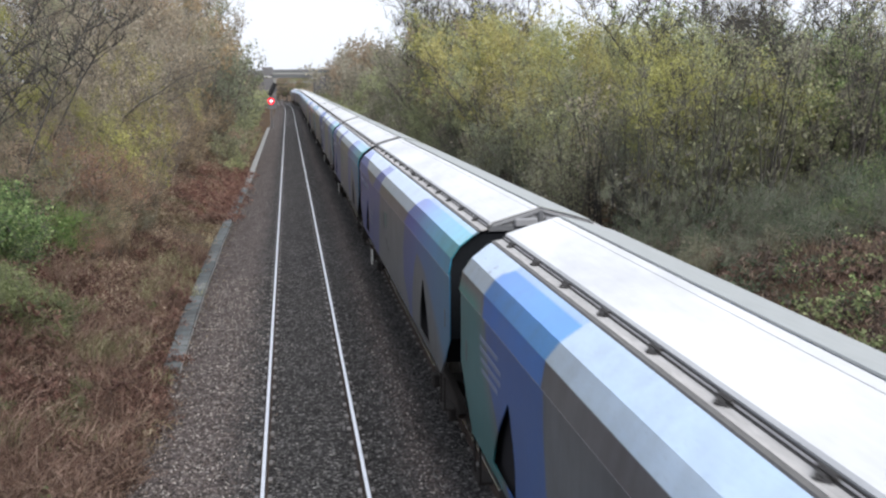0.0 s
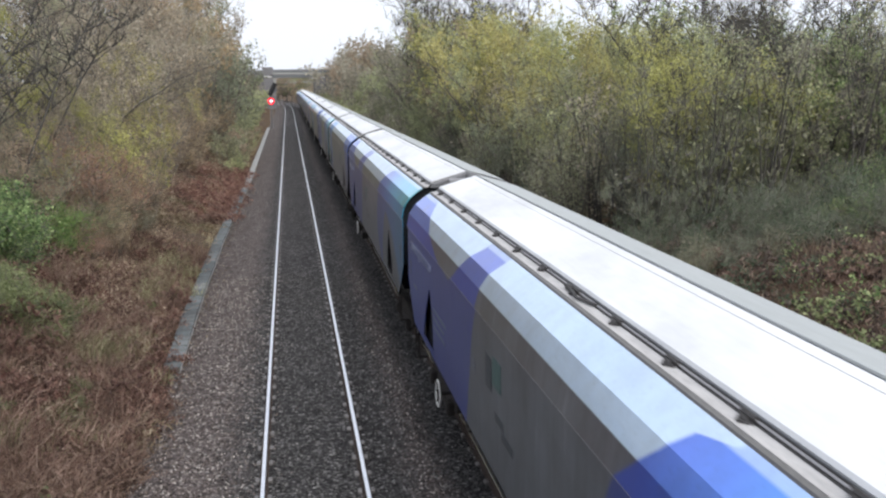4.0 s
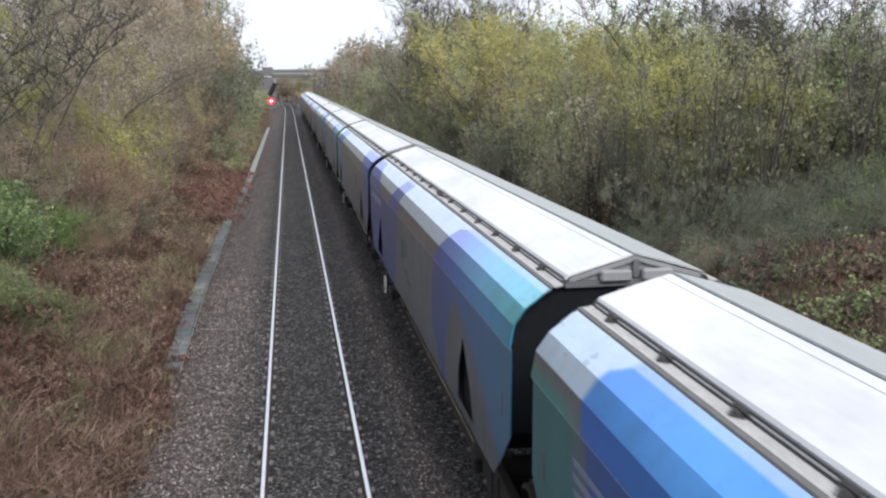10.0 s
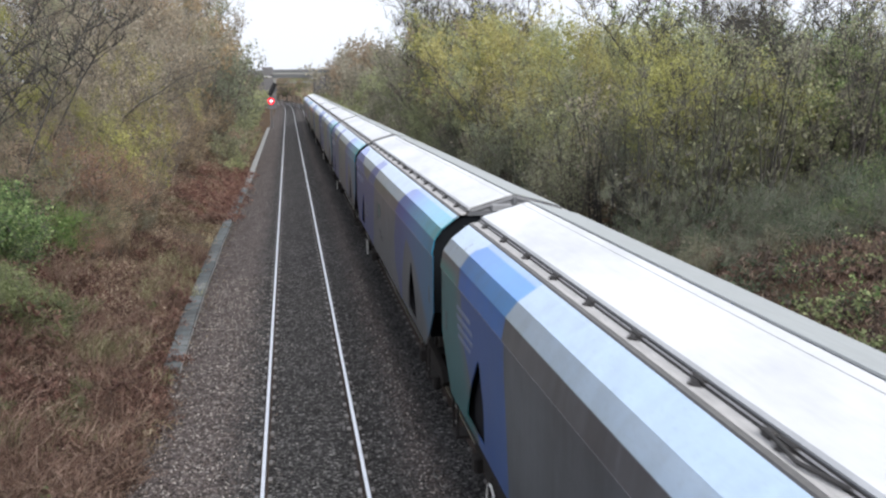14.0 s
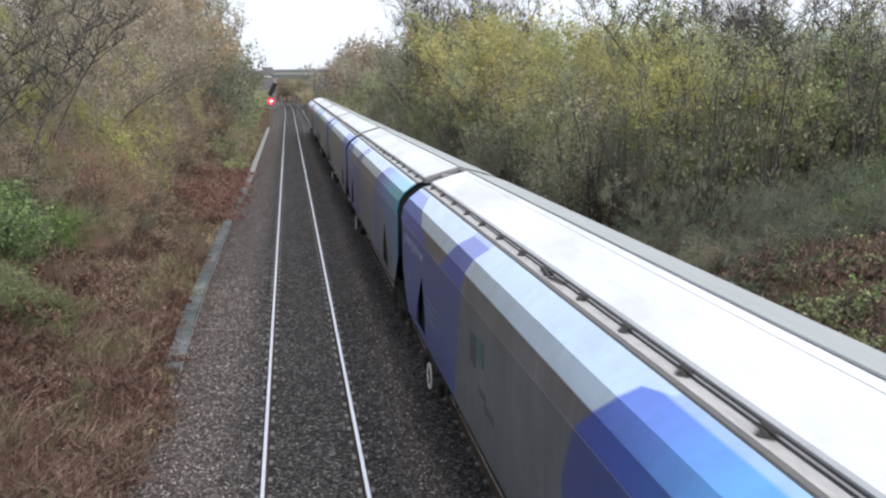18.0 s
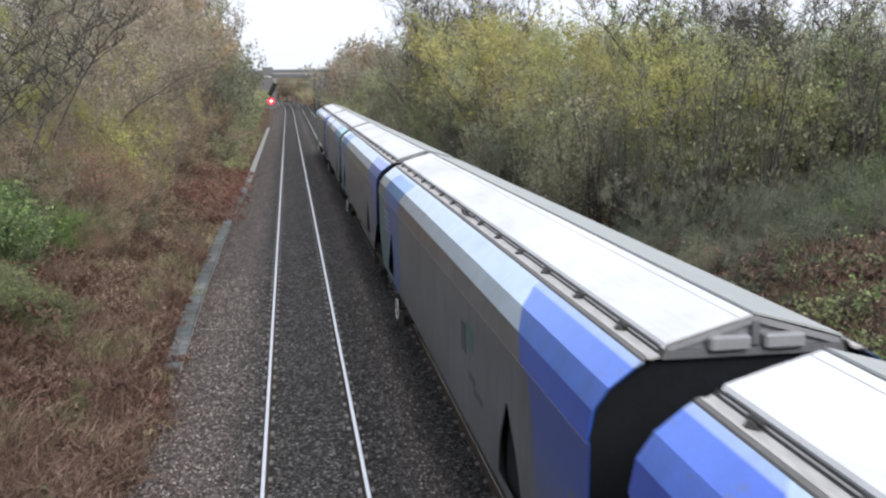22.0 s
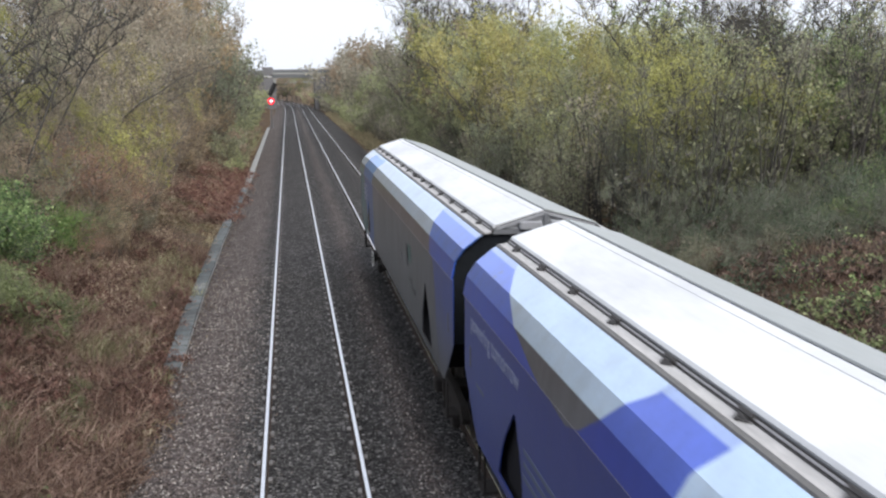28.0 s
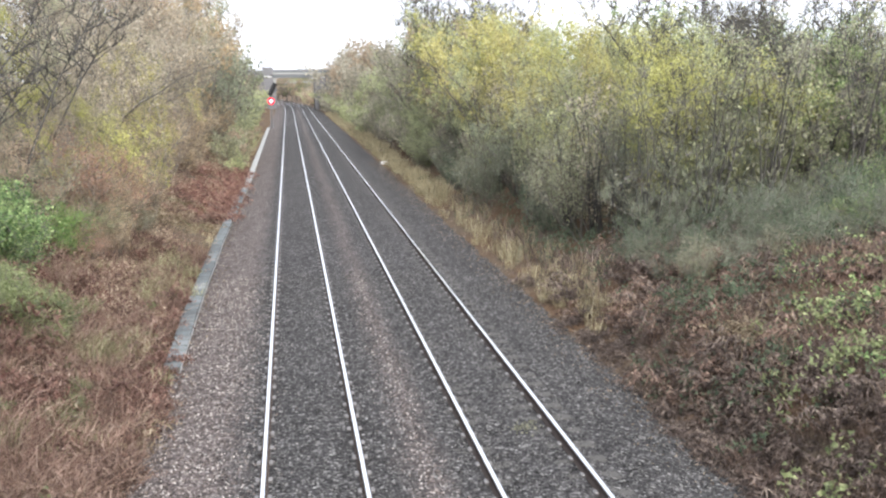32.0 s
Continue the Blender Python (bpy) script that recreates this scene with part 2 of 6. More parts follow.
def ballast_material():
    """Crushed stone: stone by stone in tone and relief, darker between the rails, browner at the shoulders."""
    m, n, l, b = material("ballast_stone", 0.92, spec=0.2)
    vec = coords(n, l)
    v = n.new("ShaderNodeTexVoronoi")
    v.inputs["Scale"].default_value = 17.0
    l.new(vec, v.inputs["Vector"])
    v2 = n.new("ShaderNodeTexVoronoi")
    v2.inputs["Scale"].default_value = 33.0
    l.new(vec, v2.inputs["Vector"])
    sep = n.new("ShaderNodeSeparateColor")
    l.new(v.outputs["Color"], sep.inputs[0])
    sep2 = n.new("ShaderNodeSeparateColor")
    l.new(v2.outputs["Color"], sep2.inputs[0])
    dark = ramp(n, l, sep.outputs[0], [(0.0, (0.03, 0.0287, 0.0295)), (0.5, (0.074, 0.071, 0.0725)), (0.85, (0.135, 0.13, 0.132)), (1.0, (0.33, 0.325, 0.32))])
    pale = ramp(n, l, sep.outputs[1], [(0.0, (0.08, 0.067, 0.065)), (0.5, (0.165, 0.138, 0.133)), (0.85, (0.255, 0.222, 0.213)), (1.0, (0.42, 0.39, 0.37))])
    pos = n.new("ShaderNodeSeparateXYZ")
    l.new(vec, pos.inputs[0])
    wob = noise_tex(n, l, vec, 0.8, 4)
    x = calc(n, l, "ADD", pos.outputs[0], calc(n, l, "MULTIPLY_ADD", wob, 0.9, -0.45))
    # pale stone on the left shoulder and along the middle of the six-foot
    left = calc(n, l, "SMOOTH_MIN", 1.0, calc(n, l, "MAXIMUM", calc(n, l, "MULTIPLY_ADD", x, -1.6, -1.5), 0.0), 0.1)
    mid = calc(n, l, "MAXIMUM", calc(n, l, "SUBTRACT", 1.0, calc(n, l, "MULTIPLY", calc(n, l, "ABSOLUTE", calc(n, l, "SUBTRACT", x, 1.72)), 2.0)), 0.0)
    fac = calc(n, l, "MINIMUM", calc(n, l, "ADD", left, calc(n, l, "MULTIPLY", mid, 0.75)), 1.0)
    col = mix(n, l, fac, dark, pale)
    big = noise_tex(n, l, coords(n, l, (1, 0.35, 1)), 0.9, 4)
    col = mix(n, l, 0.5, col, ramp(n, l, big, [(0.3, (0.32, 0.31, 0.30)), (0.7, (0.72, 0.70, 0.69))]), "MULTIPLY")
    col = mix(n, l, 0.35, col, ramp(n, l, sep2.outputs[0], [(0.0, (0.3, 0.3, 0.3)), (0.8, (1.2, 1.2, 1.2)), (1.0, (2.2, 2.15, 2.1))]), "MULTIPLY")
    # shade in the gaps between stones, painted in by cell distance
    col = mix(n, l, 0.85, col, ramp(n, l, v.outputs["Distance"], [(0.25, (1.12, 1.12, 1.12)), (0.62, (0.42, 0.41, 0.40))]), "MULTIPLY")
    l.new(col, b.inputs["Base Color"])
    h = calc(n, l, "ADD", calc(n, l, "MULTIPLY", v.outputs["Distance"], -1.0), calc(n, l, "MULTIPLY", v2.outputs["Distance"], -0.6))
    bump(n, l, b, h, 0.9, 0.035)
    return m


def soil_material():
    """Leaf mould, dead bracken and thin grass on the banks."""
    m, n, l, b = material("bank_soil_litter", 0.95, spec=0.1)
    vec = coords(n, l)
    f = noise_tex(n, l, vec, 9, 6, 0.7)
    g = noise_tex(n, l, vec, 0.35, 4)
    c1 = ramp(n, l, f, [(0.25, (0.035, 0.024, 0.016)), (0.5, (0.10, 0.062, 0.038)), (0.75, (0.20, 0.135, 0.08))])
    c2 = ramp(n, l, f, [(0.25, (0.032, 0.026, 0.02)), (0.5, (0.085, 0.067, 0.05)), (0.75, (0.17, 0.135, 0.10))])
    l.new(mix(n, l, ramp(n, l, g, [(0.42, (0, 0, 0)), (0.62, (1, 1, 1))]), c1, c2), b.inputs["Base Color"])
    bump(n, l, b, f, 0.8, 0.08)
    return m


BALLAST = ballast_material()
SOIL = soil_material()
RED_LAMP, RED_CORE = red_lamp(), red_core()

BODY = 17.60             # length of a wagon's body
PITCH = 18.55            # from one wagon to the next
HALF = BODY / 2


def livery(name, kind):
    """Silver-grey wagon paint with the coloured fields at both ends.
    u runs from the wagon's front or rear end; the edges of the fields follow the height."""
    m, n, l, b = material(name, 0.30, 0.93, 0.5)
    b.inputs["Coat Weight"].default_value = 0.8
    b.inputs["Coat Roughness"].default_value = 0.2
    vec = coords(n, l)
    pos = n.new("ShaderNodeSeparateXYZ")
    l.new(vec, pos.inputs[0])
    y, z = pos.outputs[1], pos.outputs[2]
    C = lambda op, a, c=0.0, d=0.0: calc(n, l, op, a, c, d)
    wave = C("MULTIPLY_ADD", noise_tex(n, l, vec, 1.3, 2), 0.05, -0.025)
    uf = C("ADD", C("ADD", y, HALF), wave)
    ur = C("ADD", C("SUBTRACT", HALF, y), wave)
    level = C("DIVIDE", C("SUBTRACT", z, 1.0), 3.0)

    def edge(knots):            # the field's edge at this height
        return C("MULTIPLY", ramp(n, l, level, [((h - 1.0) / 3.0, (u / 10.0,) * 3) for h, u in knots]), 10.0)

    def below(a, c, soft=0.02):            # soft-edged a < c
        r = n.new("ShaderNodeMapRange")
        l.new(C("SUBTRACT", a, c), r.inputs[0])
        r.inputs[1].default_value, r.inputs[2].default_value = -soft, soft
        r.inputs[3].default_value, r.inputs[4].default_value = 1.0, 0.0
        return r.outputs[0]

    def without(a, c):
        return C("MULTIPLY", a, C("SUBTRACT", 1.0, c))

    def both(a, c):
        return C("MULTIPLY", a, c)

    def shade_below(c):              # same paint, brake dust and shade painted in below the fold, deeper below seam
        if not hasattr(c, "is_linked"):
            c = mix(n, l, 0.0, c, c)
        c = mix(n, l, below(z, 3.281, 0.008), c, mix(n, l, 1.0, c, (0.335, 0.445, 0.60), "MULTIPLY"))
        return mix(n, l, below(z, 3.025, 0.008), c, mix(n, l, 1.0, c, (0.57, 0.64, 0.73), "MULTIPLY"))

    grain = noise_tex(n, l, coords(n, l, (1, 0.15, 1.5)), 4, 5)
    stain = noise_tex(n, l, coords(n, l, (1, 1.2, 0.12)), 2.2, 5, 0.7)
    mottle = noise_tex(n, l, coords(n, l, (1, 0.5, 0.8)), 1.1, 5, 0.65)
    col = ramp(n, l, grain, [(0.3, (0.63, 0.79, 0.985)), (0.7, (0.68, 0.83, 1.0))])
    # brake dust and the upright sides' shade, painted in below the shoulder's lower fold
    muted = ramp(n, l, stain, [(0.3, (0.108, 0.121, 0.14)), (0.7, (0.16, 0.174, 0.195))])
    muted = mix(n, l, 0.7, muted, ramp(n, l, mottle, [(0.3, (0.72, 0.715, 0.71)), (0.65, (1.1, 1.1, 1.1))]), "MULTIPLY")
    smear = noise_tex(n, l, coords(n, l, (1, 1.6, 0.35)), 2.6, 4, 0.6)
    muted = mix(n, l, 0.8, muted, ramp(n, l, smear, [(0.36, (0.78, 0.77, 0.76)), (0.5, (1.0, 1.0, 1.0)), (0.66, (1.0, 1.0, 1.0)), (0.74, (1.55, 1.55, 1.55))]), "MULTIPLY")
    col = mix(n, l, below(z, 3.281, 0.008), col, muted)
    skin = C("SUBTRACT", 1.0, C("MULTIPLY", below(3.618, z, 0.008), 0.6))      # highlight on the rolled top edge, painted as paler colour
    if kind == "purple":
        # rear: blue-violet field with a grey bay let in from the shoulder
        far = edge([(1.2, 6.25), (2.5, 6.63), (2.76, 6.74), (3.02, 6.92), (3.28, 7.02), (3.43, 7.0), (3.62, 7.09)])
        near = edge([(2.93, 4.75), (3.02, 4.05), (3.10, 3.54), (3.28, 2.75), (3.42, 2.16), (3.60, 1.45), (3.66, 1.30)])
        out = edge([(2.93, 4.75), (3.055, 5.18), (3.28, 5.57), (3.43, 5.72), (3.60, 5.95)])
        bay = both(both(below(near, ur), below(ur, out)), below(2.93, z))
        rear = both(without(below(ur, far), bay), skin)
        col = mix(n, l, rear, col, shade_below(ramp(n, l, C("DIVIDE", ur, 7.0), [(0.0, (0.12, 0.26, 0.90)), (0.3, (0.11, 0.21, 0.82)), (0.7, (0.085, 0.155, 0.68)), (1.0, (0.105, 0.18, 0.72))])))
        # front: violet through blue and cyan to teal, with a grey arch round the opening
        field = edge([(1.3, 4.6), (1.9, 5.72), (2.44, 5.81), (2.97, 5.49), (3.24, 5.11), (3.42, 4.9), (3.58, 4.74), (3.64, 4.3)])
        back = edge([(1.3, 4.42), (1.6, 4.40), (1.95, 4.3), (2.35, 4.08), (2.6, 3.82), (2.74, 3.6)])
        fore = edge([(1.3, 0.2), (1.7, 0.75), (2.0, 1.35), (2.3, 1.95), (2.55, 2.6), (2.7, 3.25), (2.74, 3.6)])
        arch = both(both(below(fore, uf, 0.35), below(uf, back, 0.05)), below(z, 2.74, 0.04))
        front = both(without(below(uf, field), arch), skin)
        col = mix(n, l, front, col, shade_below(ramp(n, l, C("DIVIDE", uf, 6.0), [(0.0, (0.13, 0.60, 0.72)), (0.10, (0.15, 0.66, 0.87)), (0.30, (0.17, 0.62, 0.99)), (0.50, (0.16, 0.48, 0.97)), (0.68, (0.13, 0.29, 0.90)), (0.82, (0.10, 0.20, 0.74)), (1.0, (0.12, 0.19, 0.64))])))
    else:
        # rear: green end, then bright blue
        start = edge([(1.2, 3.1), (2.04, 2.24), (2.29, 1.9), (3.09, 1.58), (3.28, 1.47), (3.45, 1.48), (3.53, 1.50), (3.62, 1.72)])
        stop = edge([(1.2, 4.65), (2.0, 4.48), (2.65, 4.33), (3.3, 4.28), (3.62, 4.37)])
        blue = both(both(below(start, ur, 0.05), below(ur, stop)), skin)
        green = both(below(ur, C("SUBTRACT", start, 0.28), 0.30), below(z, 3.12, 0.10))
        col = mix(n, l, green, col, shade_below(ramp(n, l, mottle, [(0.3, (0.03, 0.56, 0.40)), (0.7, (0.05, 0.66, 0.48))])))
        col = mix(n, l, blue, col, shade_below(ramp(n, l, C("DIVIDE", ur, 4.4), [(0.35, (0.06, 0.32, 0.90)), (0.6, (0.09, 0.40, 0.98)), (1.0, (0.12, 0.45, 1.0))])))
        # front: mid blue field with a bowed edge
        field = edge([(1.3, 1.25), (2.0, 1.62), (2.6, 1.79), (2.92, 1.93), (3.06, 2.2), (3.30, 2.49), (3.44, 2.76), (3.62, 3.1)])
        fade = n.new("ShaderNodeMapRange")
        l.new(C("ADD", z, C("MULTIPLY", mottle, 0.5)), fade.inputs[0])
        fade.inputs[1].default_value, fade.inputs[2].default_value = 1.6, 2.9
        front = both(both(below(uf, field), fade.outputs[0]), skin)
        col = mix(n, l, front, col, shade_below(ramp(n, l, C("DIVIDE", uf, 3.1), [(0.0, (0.095, 0.23, 0.82)), (0.5, (0.095, 0.26, 0.90)), (1.0, (0.10, 0.28, 0.93))])))
    col = mix(n, l, C("MULTIPLY", below(z, 3.03, 0.01), 0.12), col, muted)
    dirt = ramp(n, l, stain, [(0.3, (0.86, 0.85, 0.83)), (0.55, (1.0, 1.0, 1.0)), (0.8, (1.05, 1.05, 1.04))])
    col = mix(n, l, 0.8, col, dirt, "MULTIPLY")
    film = ramp(n, l, mottle, [(0.3, (0.90, 0.89, 0.88)), (0.6, (1.0, 1.0, 1.0))])
    col = mix(n, l, 0.8, col, film, "MULTIPLY")
    speck = noise_tex(n, l, vec, 26, 5, 0.75)
    col = mix(n, l, 0.4, col, ramp(n, l, speck, [(0.30, (0.55, 0.54, 0.52)), (0.45, (1, 1, 1)), (0.66, (1, 1, 1)), (0.78, (1.25, 1.24, 1.22))]), "MULTIPLY")
    # scrapes near the ends of the shoulder
    scrape = noise_tex(n, l, coords(n, l, (2.0, 1.2, 3.5)), 3.2, 3, 0.5)
    worn = both(below(0.66, scrape, 0.015), both(below(3.40, z), below(C("MINIMUM", uf, ur), 1.6, 0.3)))
    col = mix(n, l, C("MULTIPLY", worn, 0.4), col, (0.16, 0.20, 0.34))
    l.new(col, b.inputs["Base Color"])
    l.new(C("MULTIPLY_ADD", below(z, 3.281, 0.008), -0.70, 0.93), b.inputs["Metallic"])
    l.new(C("MULTIPLY_ADD", stain, 0.10, 0.29), b.inputs["Roughness"])
    dent = noise_tex(n, l, coords(n, l, (1, 0.5, 1.0)), 1.6, 3)
    bump(n, l, b, dent, 0.12, 0.05)
    return m


def cover_material():
    """White sheet-metal roof cover with faint marks and dust."""
    m, n, l, b = material("white_roof_cover", 0.45, 0.0, 0.4)
    vec = coords(n, l, (1, 0.5, 1))
    f = noise_tex(n, l, vec, 1.1, 5, 0.65)
    g = noise_tex(n, l, coords(n, l, (6, 0.4, 1)), 3, 4)
    c = ramp(n, l, f, [(0.3, (0.55, 0.56, 0.58)), (0.6, (0.70, 0.71, 0.725))])
    c = mix(n, l, 0.25, c, ramp(n, l, g, [(0.3, (0.75, 0.74, 0.73)), (0.6, (1, 1, 1))]), "MULTIPLY")
    l.new(c, b.inputs["Base Color"])
    bump(n, l, b, f, 0.08, 0.05)
    return m


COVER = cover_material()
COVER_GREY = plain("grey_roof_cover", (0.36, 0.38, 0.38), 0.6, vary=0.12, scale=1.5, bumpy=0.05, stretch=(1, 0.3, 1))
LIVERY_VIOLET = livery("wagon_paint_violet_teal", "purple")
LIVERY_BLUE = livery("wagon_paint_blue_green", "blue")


# ---- mesh helpers ---------------------------------------------------------------
def part(name, bm, mat, parent=None, label=""):
    """Links a bmesh as one mesh object, under a thing or a part."""
    me = bpy.data.meshes.new(name)
    bmesh.ops.recalc_face_normals(bm, faces=bm.faces)
    bm.to_mesh(me)
    bm.free()
    for mt in (mat if isinstance(mat, (list, tuple)) else (mat,)):
        me.materials.append(mt)
    ob = new(name, me)
    if parent:
        ob.parent = parent
    if label:
        tagged(ob, label)
    return ob


def raw(name, verts, faces, mat, parent=None, label=""):
    """A mesh straight from arrays."""
    me = bpy.data.meshes.new(name)
    me.from_pydata([tuple(v) for v in verts], [], [tuple(f) for f in faces])
    for mt in (mat if isinstance(mat, (list, tuple)) else (mat,)):
        me.materials.append(mt)
    ob = new(name, me)
    if parent:
        ob.parent = parent
    if label:
        tagged(ob, label)
    return ob


def arrays(name, verts, faces, mats, parent=None, index=None):
    """A large mesh from numpy arrays; all faces have the same number of corners."""
    me = bpy.data.meshes.new(name)
    verts = np.asarray(verts, np.float32)
    faces = np.asarray(faces, np.int32)
    k = faces.shape[1]
    me.vertices.add(len(verts))
    me.vertices.foreach_set("co", verts.ravel())
    me.loops.add(faces.size)
    me.loops.foreach_set("vertex_index", faces.ravel())
    me.polygons.add(len(faces))
    me.polygons.foreach_set("loop_start", np.arange(0, faces.size, k, dtype=np.int32))
    if index is not None:
        me.polygons.foreach_set("material_index", np.asarray(index, np.int32))
    me.update(calc_edges=True)
    for mt in mats:
        me.materials.append(mt)
    ob = new(name, me)
    if parent:
        ob.parent = parent
    return ob


def box(bm, x0, x1, y0, y1, z0, z1, bevel=0.0):
    vs = [bm.verts.new((x, y, z)) for x in (x0, x1) for y in (y0, y1) for z in (z0, z1)]
    fs = [bm.faces.new([vs[i] for i in q]) for q in ((0, 1, 3, 2), (4, 6, 7, 5), (0, 4, 5, 1), (2, 3, 7, 6), (0, 2, 6, 4), (1, 5, 7, 3))]
    if bevel:
        es = list({e for f in fs for e in f.edges})
        bmesh.ops.bevel(bm, geom=es, offset=bevel, segments=1, affect="EDGES")
    return bm


def rod(bm, a, c, r0, r1=None, sides=8):
    """A tapered round bar from a to c."""
    r1 = r0 if r1 is None else r1
    a, c = Vector(a), Vector(c)
    d = (c - a).normalized()
    s = d.orthogonal().normalized()
    t = d.cross(s)
    rings = []
    for q, r in ((a, r0), (c, r1)):
        rings.append([bm.verts.new(q + (s * math.cos(k) + t * math.sin(k)) * r) for k in (2 * math.pi * i / sides for i in range(sides))])
    for i in range(sides):
        j = (i + 1) % sides
        bm.faces.new((rings[0][i], rings[0][j], rings[1][j], rings[1][i]))
    bm.faces.new(rings[0][::-1])
    bm.faces.new(rings[1])
    return bm


def ring(bm, centre, axis, radius, thick, segs=20, sides=6):
    """A torus."""
    c, ax = Vector(centre), Vector(axis).normalized()
    s = ax.orthogonal().normalized()
    t = ax.cross(s)
    loops = []
    for i in range(segs):
        k = 2 * math.pi * i / segs
        out = s * math.cos(k) + t * math.sin(k)
        loops.append([bm.verts.new(c + out * (radius + thick * math.cos(q)) + ax * thick * math.sin(q)) for q in (2 * math.pi * j / sides for j in range(sides))])
    for i in range(segs):
        for j in range(sides):
            bm.faces.new((loops[i][j], loops[(i + 1) % segs][j], loops[(i + 1) % segs][(j + 1) % sides], loops[i][(j + 1) % sides]))
    return bm


def slab(bm, outline, x0, x1):
    """A plate cut to an outline of (y, z), from x0 to x1."""
    a = [bm.verts.new((x0, y, z)) for y, z in outline]
    c = [bm.verts.new((x1, y, z)) for y, z in outline]
    bm.faces.new(a)
    bm.faces.new(c[::-1])
    for i in range(len(a)):
        j = (i + 1) % len(a)
        bm.faces.new((a[i], c[i], c[j], a[j]))
    return bm


def strip(bm, prof, y0, y1, thick, rows=1):
    """A folded sheet along y with the section prof of (x, z), thickened inwards."""
    k = len(prof)
    outer, inner = [], []
    nrm = []
    for i in range(k):
        a, c = prof[max(0, i - 1)], prof[min(k - 1, i + 1)]
        d = Vector((c[0] - a[0], c[1] - a[1])).normalized()
        nrm.append((d[1], -d[0]))
    for y in (y0, y1):
        outer.append([bm.verts.new((x, y, z)) for x, z in prof])
        inner.append([bm.verts.new((x + q[0] * thick, y, z + q[1] * thick)) for (x, z), q in zip(prof, nrm)])
    for i in range(k - 1):
        bm.faces.new((outer[0][i], outer[0][i + 1], outer[1][i + 1], outer[1][i]))
        bm.faces.new((inner[0][i], inner[1][i], inner[1][i + 1], inner[0][i + 1]))
        for e in (0, 1):
            bm.faces.new((outer[e][i], inner[e][i], inner[e][i + 1], outer[e][i + 1]))
    for i in (0, k - 1):
        bm.faces.new((outer[0][i], outer[1][i], inner[1][i], inner[0][i]))
    return bm


def thing(name, label, category, group="", at=None):
    ob = new(name)
    tagged(ob, label, category, group)
    if at is not None:
        ob.matrix_basis = at
    return ob


# ---- ground and ballast -------------------------------------------------------------
def build_ground():
    xs = [-3000, -1200, -500, -220, -120, -80, -60, -48, -38, -30, -25, -21] + [-18 + 0.75 * i for i in range(20)]
    xs += [-2.95, -1, 2, 4, 5.5, 6.6] + [6.9 + 0.7 * i for i in range(28)] + [27, 30, 34, 40, 48, 60, 80, 120, 220, 500, 1200, 3000]
    ys = [-3000, -1200, -600, -400, -300, -240, -180, -130, -90, -60, -40, -25, -15, -8] + [-4 + 0.8 * i for i in range(70)]
    ys += [52 + 2.0 * i for i in range(30)] + [112 + 6 * i for i in range(34)] + [320, 350, 400, 500, 700, 1200, 3000]
    vs, nx = [], len(xs)
    for y in ys:
        s = bend(min(y, 330.0))
        for x in xs:
            xx = x + (s if abs(x) < 60 else 0)
            vs.append((xx, y, ground_z(xx, min(y, 330.0))))
    fs = [(j * nx + i, j * nx + i + 1, (j + 1) * nx + i + 1, (j + 1) * nx + i) for j in range(len(ys) - 1) for i in range(nx - 1)]
    ob = raw("ground", vs, fs, SOIL)
    for pl in ob.data.polygons:
        pl.use_smooth = True
    tagged(ob, "brown leaf-littered soil of a shallow railway cutting", "ground", kind="structure")


def build_ballast():
    prof = [(-3.05, -0.46), (-2.6, -0.33), (-1.75, -0.2), (-1.2, -0.145), (-0.9, -0.15), (-0.62, -0.155), (0, -0.138), (0.62, -0.155), (0.9, -0.15),
            (1.25, -0.15), (1.72, -0.07), (2.2, -0.15), (2.5, -0.155), (2.8, -0.165), (3.4, -0.14), (4.0, -0.165), (4.3, -0.16), (4.9, -0.2), (5.7, -0.36), (6.5, -0.52), (6.95, -0.58)]
    cols = []
    for (a, za), (c, zc) in zip(prof, prof[1:]):
        k = max(1, round((c - a) / 0.16))
        cols += [(a + (c - a) * i / k, za + (zc - za) * i / k) for i in range(k)]
    cols.append(prof[-1])
    ys = [-320, -200, -100, -40, 0] + [5 + 0.16 * i for i in range(180)] + [34 + 0.5 * i for i in range(92)] + [80 + 2.0 * i for i in range(45)] + [172 + 5 * i for i in range(34)]
    vs = []
    for y in ys:
        s = bend(y)
        fine = 1.0 if 4 < y < 82 else 0.2
        for x, z in cols:
            e = noise.noise((x * 3.1, y * 3.1, 2.0)) * 0.022 + noise.noise((x * 7.3, y * 7.3, 9.0)) * 0.016
            vs.append((x + s, y, z + e * fine))
    nx = len(cols)
    fs = [(j * nx + i, j * nx + i + 1, (j + 1) * nx + i + 1, (j + 1) * nx + i) for j in range(len(ys) - 1) for i in range(nx - 1)]
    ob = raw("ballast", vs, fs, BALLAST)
    for pl in ob.data.polygons:
        pl.use_smooth = True
    tagged(ob, "grey-brown crushed stone ballast under two railway tracks", "ballast", kind="structure")


STONE_DARK = leaf_material("loose_stone_dark", [(0.03, 0.029, 0.028), (0.07, 0.068, 0.066), (0.12, 0.117, 0.113), (0.26, 0.25, 0.24)], 0.0, 0.57, calm=-0.2)
STONE_PALE = leaf_material("loose_stone_brown", [(0.06, 0.049, 0.043), (0.15, 0.122, 0.11), (0.25, 0.21, 0.19), (0.58, 0.53, 0.49)], 0.0, 0.66, calm=-0.2)


